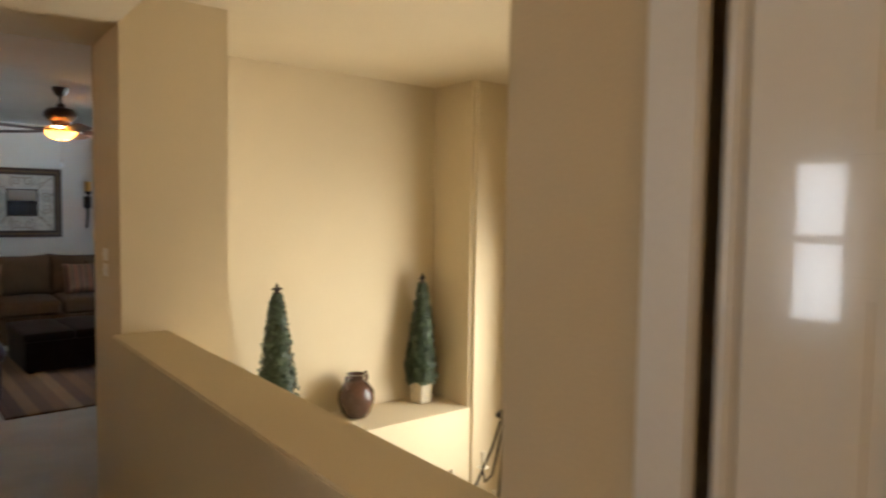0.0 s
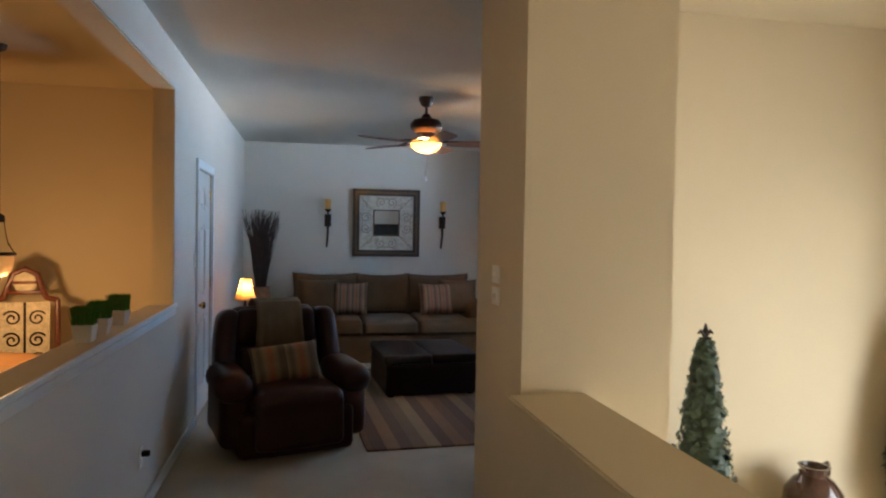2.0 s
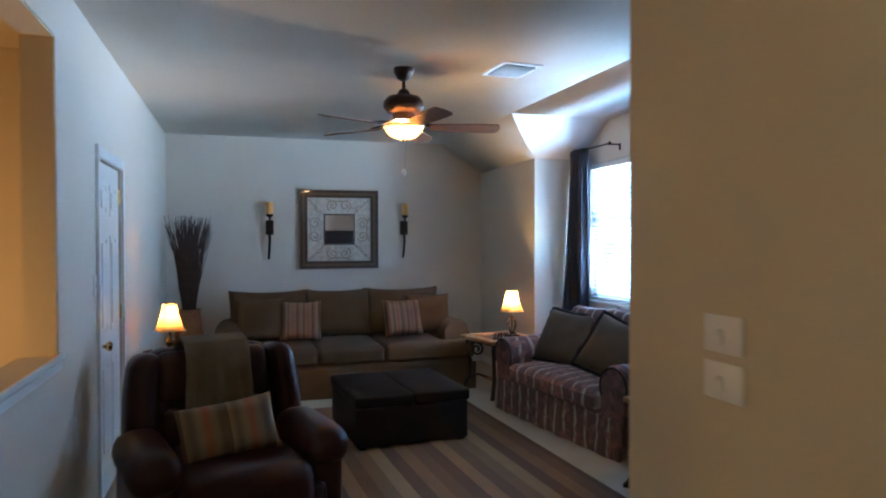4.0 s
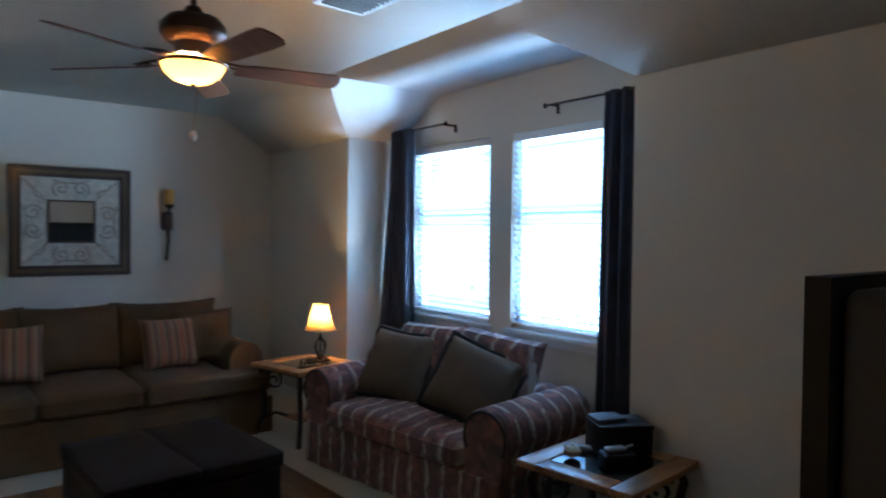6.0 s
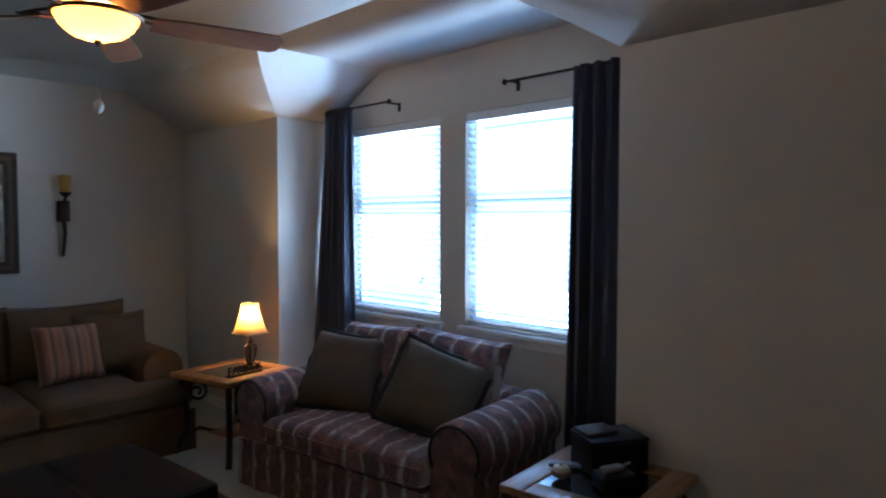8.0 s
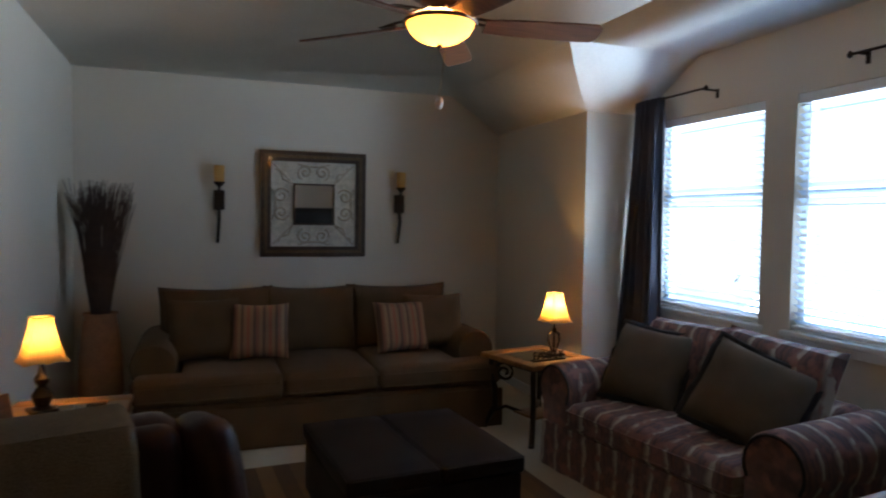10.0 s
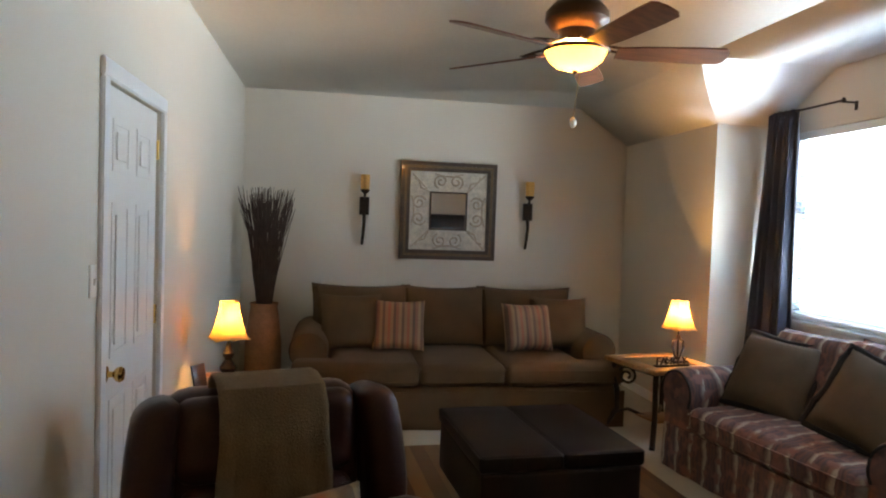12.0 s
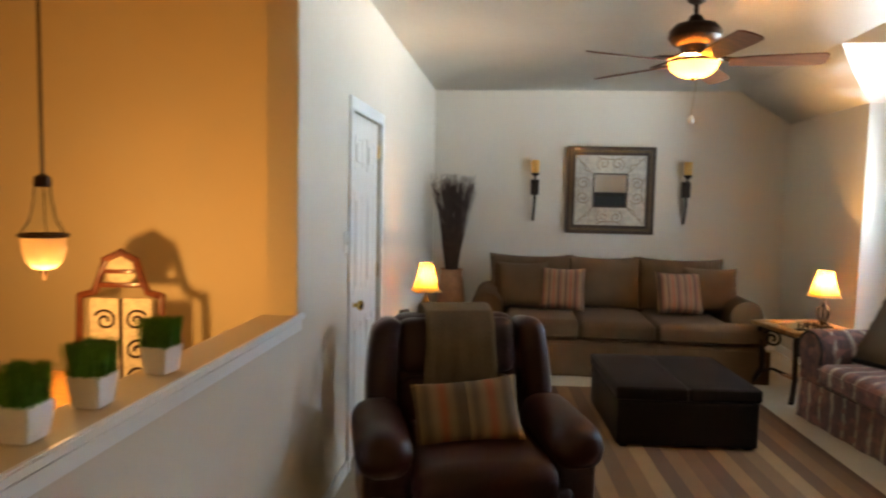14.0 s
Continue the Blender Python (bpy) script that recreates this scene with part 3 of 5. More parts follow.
cs = boxes([(1.482, 1.499, -0.262, -0.185, 0, 2.06), (1.482, 1.499, -1.17, -1.10, 0, 2.06), (1.482, 1.499, -1.17, -0.185, 2.06, 2.13), (1.504, 1.53, -0.297, -0.275, 0, 2.04)])
bmesh.ops.bevel(cs, geom=cs.edges[:], offset=0.005, segments=2, affect="EDGES")
setting("trim_hall_casing", cs, TRIM, "white moulded casing round the hall door", "trim")


# ---- hall dome lamp ----
hl = thing("hall_ceiling_lamp", pose(0.75, -1.7, 2.45), "lit flush dome lamp on the hall ceiling", "lamp")
part("canopy", lathe([(0.01, 0), (0.16, -0.001), (0.16, -0.02), (0.15, -0.03), (0.01, -0.03)], 28), BRONZE, hl)
dm = lathe([(0.148, -0.03), (0.14, -0.06), (0.11, -0.09), (0.06, -0.108), (0.003, -0.112)], 28)
part("glass_dome", dm, FROST, hl, "lit frosted dome")
lamp("hall_bulb", "POINT", pose(0.75, -1.7, 2.285), 6.5, (1.0, 0.64, 0.30), radius=0.04)


# ---- wall plates ----
def plate(m, w, h, kind, label):
    t = thing(kind, m, label, "switch" if kind == "light_switch" else "outlet")
    pl = part("plate", box(-w / 2, w / 2, -0.006, 0, -h / 2, h / 2, 0.002), PLATE, t)
    if kind == "light_switch":
        n = max(1, round(w / 0.06))
        for i in range(n):
            part("toggle", box(-0.005, 0.005, -0.016, -0.004, -0.012, 0.012, 0.002, 1, pose((i - (n - 1) / 2) * 0.046, 0, 0, 20)), PLATE, pl)
    else:
        for z in (-0.02, 0.02):
            part("socket", box(-0.016, 0.016, -0.009, -0.005, z - 0.013, z + 0.013, 0.003), PLATE, pl)
    return t


plate(pose(0.001, 6.08, 1.31, 0, 0, 90), 0.07, 0.115, "light_switch", "white light switch beside the closet door")
ou = plate(pose(0.001, 4.42, 0.33, 0, 0, 90), 0.07, 0.115, "wall_outlet", "white outlet with a dark plug, low on the off-white wall")
part("plug", box(-0.014, 0.014, -0.05, -0.009, 0.006, 0.034, 0.004), BLACK, ou, "dark plug")
for z in (1.417, 1.343):
    plate(pose(1.499, 2.83, z, 0, 0, -90), 0.085, 0.06, "light_switch", "ivory light switch on the tan pier")


# ---- ceiling fan ----
def ceiling_fan(x, y):
    f = thing("ceiling_fan", pose(x, y, CEILING), "bronze five-blade ceiling fan with a lit frosted bowl", "ceiling fan")
    part("canopy", lathe([(0.005, 0), (0.07, -0.002), (0.068, -0.03), (0.045, -0.075), (0.02, -0.09), (0.005, -0.09)]), BRONZE, f)
    part("downrod", tube([(0, 0, -0.08), (0, 0, -0.17)], 0.013, 12), BRONZE, f)
    part("motor", lathe([(0.01, -0.14), (0.03, -0.15), (0.05, -0.185), (0.11, -0.20), (0.14, -0.235), (0.142, -0.27), (0.115, -0.305), (0.085, -0.315), (0.075, -0.345), (0.075, -0.365), (0.03, -0.37), (0.01, -0.372)], 32), BRONZE, f)
    for k in range(5):
        a = radians(-10 + 72 * k)
        r = Matrix.Rotation(a, 4, "Z")
        bm = bmesh.new()
        tube([(0.08, -0.02, -0.36), (0.13, -0.03, -0.385), (0.19, -0.035, -0.392), (0.25, -0.02, -0.396)], 0.006, 6, bm)
        tube([(0.08, 0.02, -0.36), (0.13, 0.03, -0.385), (0.19, 0.035, -0.392), (0.25, 0.02, -0.396)], 0.006, 6, bm)
        slab(bm, 0.19, 0.27, -0.03, 0.03, -0.400, -0.396)
        iron = part("blade_iron", bm, BRONZE, f, m=r)
        out = [(0.18, 0.045), (0.3, 0.058), (0.55, 0.066), (0.645, 0.064), (0.665, 0.045), (0.672, 0.0)]
        out = out + [(u, -v) for u, v in out[-2::-1]]
        bm = bmesh.new()
        top = [bm.verts.new((u, v, 0.004)) for u, v in out]
        low = [bm.verts.new((u, v, -0.004)) for u, v in out]
        bm.faces.new(top), bm.faces.new(low[::-1])
        for i in range(len(out)):
            j = (i + 1) % len(out)
            bm.faces.new((top[i], low[i], low[j], top[j]))
        part("blade", bm, BLADE, iron, "walnut blade", False, r @ Matrix.Translation((0, 0, -0.405)) @ pose(0, 0, 0, -15))
    ring = lathe([(0.139, -0.397), (0.147, -0.396), (0.152, -0.403), (0.146, -0.412), (0.139, -0.410), (0.139, -0.397)], 32)
    bmesh.ops.delete(ring, geom=[q for q in ring.faces if len(q.verts) > 8], context="FACES")
    part("light_ring", ring, BRONZE, f)
    bowl = lathe([(0.138, -0.392), (0.136, -0.41), (0.118, -0.445), (0.085, -0.472), (0.045, -0.485), (0.004, -0.488)], 32)
    bmesh.ops.delete(bowl, geom=[q for q in bowl.faces if len(q.verts) > 8 and q.calc_center_median().z > -0.4], context="FACES")
    part("glass_bowl", bowl, BOWL, f, "glowing frosted amber glass bowl")
    part("finial", lathe([(0.004, -0.484), (0.012, -0.488), (0.012, -0.496), (0.004, -0.508)], 12), BRONZE, f)
    part("pull_chain", tube([(0.03, -0.03, -0.39), (0.012, -0.012, -0.55), (0.0, 0.0, -0.70)], 0.0012, 5), BRASS, f)
    part("pull_knob", lathe([(0.002, 0.026), (0.012, 0.018), (0.017, 0.0), (0.012, -0.016), (0.001, -0.024)], 14, 0, 0, -0.718), POTWHITE, f, "white pull knob")
    lamp("fan_bulb", "POINT", pose(x, y, CEILING - 0.393), 24.0, (1.0, 0.60, 0.28), radius=0.05)
    return f


ceiling_fan(1.866, 6.465)
v = thing("ceiling_vent", pose(2.59, 6.28, CEILING, 0, 0, 3) @ Matrix.Diagonal((0.88, 0.9, 1, 1)), "white louvred air vent in the ceiling", "vent")
part("frame", boxes([(-0.17, -0.135, -0.2, 0.2, -0.012, 0), (0.135, 0.17, -0.2, 0.2, -0.012, 0), (-0.135, 0.135, -0.2, -0.165, -0.012, 0), (-0.135, 0.135, 0.165, 0.2, -0.012, 0)]), TRIM, v, "", False)
part("backing", box(-0.135, 0.135, -0.165, 0.165, -0.003, -0.001), GREYPL, v, "", False)
for i in range(8):
    part("slat", box(-0.133, 0.133, -0.019, 0.019, -0.002, 0.0, 0, 1, pose(0, -0.144 + i * 0.041, -0.014, 38)), TRIM, v, "", False)


# ---- upholstery ----
def welt(x0, x1, y0, y1, z, mat, parent, r=0.005, c=0.04):
    """A corded seam round the top edge of a cushion or lid."""
    pts = []
    for cx, cy, a0 in ((x1 - c, y1 - c, 0), (x0 + c, y1 - c, 90), (x0 + c, y0 + c, 180), (x1 - c, y0 + c, 270)):
        pts += [(cx + c * math.cos(radians(a0 + k * 30)), cy + c * math.sin(radians(a0 + k * 30)), z) for k in range(4)]
    return part("welt", tube(pts + [pts[0]], r, 6), mat, parent)


def rolled_arm(x0, x1, y0, y1, z1, r, out):
    """An arm with a scrolled front: a panel with a roll on top that leans to the side out."""
    bm = bmesh.new()
    n = 20
    cx = (x0 + x1) / 2 + out * 0.02
    prof = [(x0 if out > 0 else x1, 0.10)]
    a0, a1 = (200, -40) if out > 0 else (-20, 220)
    for i in range(n + 1):
        a = radians(a0 + (a1 - a0) * i / n)
        prof.append((cx + r * math.cos(a), z1 - r + r * math.sin(a)))
    prof.append((x1 if out > 0 else x0, 0.10))
    rings = []
    for y, s in ((y0, 0.93), (y0 + 0.02, 1.0), ((y0 * 2 + y1) / 3, 1.0), ((y0 + y1 * 2) / 3, 1.01), (y1, 1.0)):
        rings.append([bm.verts.new((cx + (px - cx) * s, y, z1 - r + (pz - z1 + r) * (s if pz > z1 - r else 1))) for px, pz in prof])
    k = len(prof)
    for a, b in zip(rings, rings[1:]):
        for i in range(k):
            bm.faces.new((a[i], a[(i + 1) % k], b[(i + 1) % k], b[i]))
    bm.faces.new(rings[0]), bm.faces.new(rings[-1][::-1])
    return bm


def skirt(w, y0, y1, h, mat, parent):
    bm = bmesh.new()
    pts = []
    for i in range(61):
        u = i / 60
        pts.append((-w / 2 + w * u, y0 + 0.006 * math.sin(u * 40) + (0.012 if abs(u - 0.5) < 0.01 else 0)))
    for a, b in zip(pts, pts[1:]):
        for (p0, q0), (p1, q1) in ((a, b),):
            vs = [bm.verts.new(c) for c in ((p0, q0, 0.008), (p1, q1, 0.008), (p1, y0 + 0.01, h), (p0, y0 + 0.01, h), (p0, q0 + 0.02, 0.008), (p1, q1 + 0.02, 0.008), (p1, y0 + 0.03, h), (p0, y0 + 0.03, h))]
            for f in ((0, 1, 2, 3), (7, 6, 5, 4), (0, 4, 5, 1), (3, 2, 6, 7)):
                bm.faces.new([vs[j] for j in f])
    bmesh.ops.remove_doubles(bm, verts=bm.verts[:], dist=1e-5)
    return part("skirt", bm, mat, parent)


def wrapped_cushion(pts, z0, z1):
    """A seat cushion with an ear that reaches round the front of the arm."""
    bm = bmesh.new()
    low = bm.faces.new([bm.verts.new((x, y, z0)) for x, y in pts])
    top = bmesh.ops.extrude_face_region(bm, geom=[low])
    bmesh.ops.translate(bm, vec=(0, 0, z1 - z0), verts=[g for g in top["geom"] if isinstance(g, bmesh.types.BMVert)])
    bmesh.ops.recalc_face_normals(bm, faces=bm.faces[:])
    bmesh.ops.bevel(bm, geom=bm.edges[:], offset=0.055, segments=5, profile=0.5, affect="EDGES")
    bmesh.ops.triangulate(bm, faces=[f for f in bm.faces if len(f.verts) > 4])
    bmesh.ops.subdivide_edges(bm, edges=[e for e in bm.edges if e.calc_length() > 0.2], cuts=2)
    for v in bm.verts:
        v.co += 0.006 * Vector((noise.noise(v.co * 4.0), noise.noise(v.co * 4.0 + Vector((5, 0, 0))), 1.4 * noise.noise(v.co * 3.0 + Vector((0, 5, 0)))))
    return bm


def sofa(name, m, w, depth, seat, armz, backz, mat, cushions, label, arm=0.30, r=0.145, arm_mat=None, wrap=0.0):
    s = thing(name, m, label, "sofa")
    y0, y1 = -depth / 2, depth / 2
    front = 0.04 if wrap else 0.10
    part("base", soft_block(-w / 2 + front, w / 2 - front, y0 + 0.04, y1, 0.06, seat - 0.16, 0.04, 0.0), mat, s)
    skirt(w - (0.04 if wrap else 0.1), y0 + 0.02, y1, 0.29, mat, s)
    part("back_frame", soft_block(-w / 2 + arm * 0.6, w / 2 - arm * 0.6, y1 - 0.24, y1, 0.1, backz - 0.16, 0.08, 0.0), mat, s)
    for sign in (-1, 1):
        x = sign * (w / 2 - arm / 2)
        part("arm", rolled_arm(x - arm / 2 + 0.03, x + arm / 2 - 0.03, y0 + 0.05 + wrap, y1 - 0.06, armz, r, sign), arm_mat or mat, s)
        if arm_mat:
            # corded seam round the scrolled arm front
            cx = x + sign * 0.02
            ring = [(cx + r * 0.9 * math.cos(radians(k * 15)), y0 + 0.05 + wrap - 0.004, armz - r + r * 0.9 * math.sin(radians(k * 15))) for k in range(-2, 15)]
            part("arm_welt", tube(ring, 0.008, 6), FRINGE, s, "dark piping")
    inner = w - 2 * arm + 0.04
    for i in range(cushions):
        c = inner / cushions
        x0 = -inner / 2 + i * c
        side = -1 if i == 0 else (1 if i == cushions - 1 else 0)
        if wrap and side:
            a, b = x0 + 0.004, x0 + c - 0.004
            o = side * (w / 2 - 0.03)
            yb, ym = y1 - 0.26, y0 + wrap + 0.03
            pts = [(o, y0), (b, y0), (b, yb), (a, yb), (a, ym), (o, ym)] if side < 0 else [(a, y0), (o, y0), (o, ym), (b, ym), (b, yb), (a, yb)]
            cu = part("seat_cushion", wrapped_cushion(pts, seat - 0.175, seat + 0.012), mat, s)
        else:
            cu = part("seat_cushion", soft_block(x0 + 0.004, x0 + c - 0.004, y0, y1 - 0.26, seat - 0.17, seat, 0.055, 0.025), mat, s)
        for z in (seat - 0.045, seat - 0.13):
            if wrap and side:
                ends = (o, b) if side < 0 else (a, o)
                part("welt", tube([(min(ends) + 0.03, y0 - 0.001, z), (max(ends) - 0.02, y0 - 0.001, z)], 0.005, 6), mat, cu)
            else:
                welt(x0 + 0.003, x0 + c - 0.003, y0 - 0.002, y1 - 0.262, z, mat, cu)
    return s, inner


def throw_pillow(m, w, h, d, mat, label, fringe=None):
    p = thing("throw_pillow", m, label, "pillow", "throw pillows")
    cover = part("cover", cushion(w, h, d, 0.55, 16, None, 0.04), mat, p)
    if fringe:
        e = []
        for i in range(48):
            u = i / 48 * 4
            k = int(u)
            t = u - k
            a, b = ((-1, -1), (1, -1), (1, 1), (-1, 1), (-1, -1))[k:k + 2]
            q = (a[0] + (b[0] - a[0]) * t, a[1] + (b[1] - a[1]) * t)
            e.append((q[0] * w / 2 * (0.985 + 0.03 * abs(q[0] * q[1])) + random.uniform(-0.008, 0.008), random.uniform(-0.008, 0.008), h / 2 + q[1] * h / 2 * (0.925 + 0.09 * abs(q[0] * q[1]))))
        part("fringe", tube(e + [e[0]], 0.017, 6), fringe, cover, "dark fringe trim")
    return p


S_AT = pose(1.83, 9.05, 0)
long_sofa, inner = sofa("long_sofa", S_AT, 2.62, 1.18, 0.50, 0.70, 0.86, OLIVE, 3, "long olive chenille three-seat sofa with rolled arms and skirt", 0.34, 0.15, None, 0.20)
for i, (xa, xb) in enumerate(((-1.13, -0.36), (-0.36, 0.31), (0.31, 1.10))):
    part("back_cushion", cushion(xb - xa + 0.08, 0.56, 0.29, 0.36, 16, None, 0.05), OLIVE, long_sofa, m=pose((xa + xb) / 2, 0.24 - 0.01 * (i == 1), 0.465, -12))
throw_pillow(S_AT @ pose(-0.83, -0.07, 0.515, -18, 0, 4), 0.50, 0.46, 0.20, OLIVE, "plain olive pillow leaning in the corner of the long sofa")
throw_pillow(S_AT @ pose(-0.46, -0.14, 0.52, -20, 0, -6), 0.42, 0.42, 0.18, STRIPE, "striped orange and olive pillow on the long sofa")
throw_pillow(S_AT @ pose(0.92, -0.07, 0.515, -18, 0, -4), 0.50, 0.46, 0.20, OLIVE, "plain olive pillow leaning in the corner of the long sofa")
throw_pillow(S_AT @ pose(0.63, -0.15, 0.52, -20, 0, 5), 0.43, 0.41, 0.18, STRIPE, "striped orange and olive pillow on the long sofa")

L_AT = pose(3.13, 6.85, 0, 0, 0, -81.5) @ pose(0, 0.46, 0)
loveseat, li = sofa("loveseat", L_AT, 1.80, 0.92, 0.46, 0.665, 0.82, FLORAL, 1, "plum and cream striped floral loveseat with rolled arms", 0.32, 0.16, FLORAL_ARM)
for x in (-0.29, 0.29):
    part("back_cushion", cushion(0.66, 0.53, 0.26, 0.42, 14), FLORAL, loveseat, m=pose(x, 0.13, 0.45, -18, 5 if x > 0 else -2, 5 if x > 0 else -4))
throw_pillow(L_AT @ pose(-0.36, -0.13, 0.470, -30, 4, 14), 0.51, 0.50, 0.21, KHAKI, "olive pillow with dark fringe propped on the loveseat", FRINGE)
throw_pillow(L_AT @ pose(0.36, -0.20, 0.485, -34, 20, 26), 0.52, 0.50, 0.21, KHAKI, "olive pillow with dark fringe propped on the loveseat", FRINGE)


def recliner(m):
    c = thing("recliner", m, "brown leather recliner with winged back and padded arms", "armchair")
    part("base", soft_block(-0.40, 0.40, -0.38, 0.36, 0.03, 0.34, 0.05, 0), LEATHER, c)
    part("footrest_panel", soft_block(-0.30, 0.30, -0.46, -0.36, 0.09, 0.44, 0.045, 0), LEATHER, c)
    part("seat_cushion", soft_block(-0.31, 0.31, -0.46, 0.24, 0.30, 0.48, 0.075, 0.03), LEATHER, c)
    for s in (-1, 1):
        part("arm", soft_block(s * 0.40 - 0.105, s * 0.40 + 0.105, -0.34, 0.30, 0.10, 0.50, 0.06, 0), LEATHER, c)
        pad = soft_block(s * 0.415 - 0.122, s * 0.415 + 0.122, -0.38, 0.22, 0.415, 0.605, 0.09, 0.01)
        for v in pad.verts:
            v.co.z -= 0.05 * max(0, (-0.15 - v.co.y) / 0.35) ** 2
        part("arm_pad", pad, LEATHER, c)
        wing = soft_block(s * 0.375 + 0.02 - 0.078, s * 0.375 + 0.02 + 0.078, 0.10, 0.36, 0.36, 0.985, 0.07, 0)
        for v in wing.verts:
            k = max(0, min(1, (v.co.z - 0.36) / 0.62))
            v.co.x += s * (0.028 * math.sin(math.pi * k) - 0.02 * k * k)
        part("wing", wing, LEATHER, c, m=pose(0, 0.05, 0, -7))
    part("backrest", soft_block(-0.335, 0.335, 0.16, 0.38, 0.40, 1.005, 0.09, 0.0), LEATHER, c, m=pose(0, 0.05, 0, -7))
    part("lumbar_pad", soft_block(-0.29, 0.29, 0.10, 0.24, 0.44, 0.70, 0.065, 0.0), LEATHER, c, m=pose(0, 0.05, 0, -7))
    for z in (0.66, 0.50):
        part("seam", tube([(-0.27, 0.112, z), (-0.1, 0.098, z - 0.008), (0.1, 0.098, z - 0.008), (0.27, 0.112, z)], 0.004, 6), LEATHER, c, m=pose(0, 0.05, 0, -7))
    part("head_pad", soft_block(-0.305, 0.305, 0.11, 0.24, 0.70, 0.985, 0.065, 0.0), LEATHER, c, m=pose(0, 0.05, 0, -7))
    return c


R_AT = pose(0.715, 5.60, 0, 0, 0, 16)
recliner(R_AT)
# the throw hangs over the top of the recliner's back
tb = bmesh.new()
prof = [(0.075, 0.58), (0.072, 0.66), (0.08, 0.76), (0.095, 0.87), (0.11, 0.96), (0.15, 1.013), (0.24, 1.030), (0.33, 1.023), (0.405, 0.99), (0.43, 0.90), (0.44, 0.76), (0.445, 0.62)]
rows = []
for i, (y, z) in enumerate(prof):
    row = []
    for j in range(15):
        u = j / 14
        x = -0.19 + 0.33 * u + 0.018 * (i < 3) * (u - 0.5)
        fold = 0.022 * math.sin(u * 15 + i * 0.2 + 0.6 * math.sin(u * 5)) * max(0, 1 - i / 5)
        row.append(tb.verts.new((x, y - abs(fold) - 0.004, z + 0.012 * math.sin(u * 11) * (i in (0, 11)))))
    rows.append(row)
for a, b in zip(rows, rows[1:]):
    for j in range(14):
        tb.faces.new((a[j], a[j + 1], b[j + 1], b[j]))
tw = tagged(part("throw_blanket", tb, THROW, None, m=R_AT @ pose(0, 0.0, 0)), "olive knitted throw draped over the recliner's back", "blanket")
_s = tw.modifiers.new("thickness", "SOLIDIFY")
_s.thickness, _s.offset = 0.012, 1
throw_pillow(R_AT @ pose(-0.02, -0.17, 0.475, -30, -5, -3), 0.49, 0.30, 0.19, STRIPE_WIDE, "long striped orange and olive pillow on the recliner")

# storage ottoman
ot = thing("storage_ottoman", pose(1.99, 7.25, 0, 0, 0, 4), "dark brown vinyl storage ottoman with two lids", "ottoman")
part("body", soft_block(-0.44, 0.44, -0.45, 0.45, 0.03, 0.32, 0.02, 0.0), BLACKLEATHER, ot)
for s in (-1, 1):
    lid = part("lid", soft_block(s * 0.2275 - 0.2245, s * 0.2275 + 0.2245, -0.46, 0.46, 0.32, 0.405, 0.022, 0.006), BLACKLEATHER, ot)
    welt(s * 0.2275 - 0.222, s * 0.2275 + 0.222, -0.458, 0.458, 0.396, BLACKLEATHER, lid, 0.004, 0.02)
    for y in (-0.4, 0.4):
        part("foot", box(s * 0.39 - 0.025, s * 0.39 + 0.025, y - 0.025, y + 0.025, 0.012, 0.04, 0.004), BLACK, ot)

# rug
rg = box(-0.85, 0.85, -1.4, 1.4, 0.0, 0.014, 0.004, 1)
rug = tagged(part("striped_rug", rg, RUG, None), "striped brown, ochre and cream wool rug on the carpet", "rug")
rug.matrix_world = pose(2.06, 6.76, 0.001, 0, 0, 3)


# ---- iron and oak end tables ----
def spiral(cx, cz, r0, r1, a0, turns, n=26):
    return [(cx + (r0 + (r1 - r0) * i / n) * math.cos(a0 + 2 * math.pi * turns * i / n), cz + (r0 + (r1 - r0) * i / n) * math.sin(a0 + 2 * math.pi * turns * i / n)) for i in range(n + 1)]


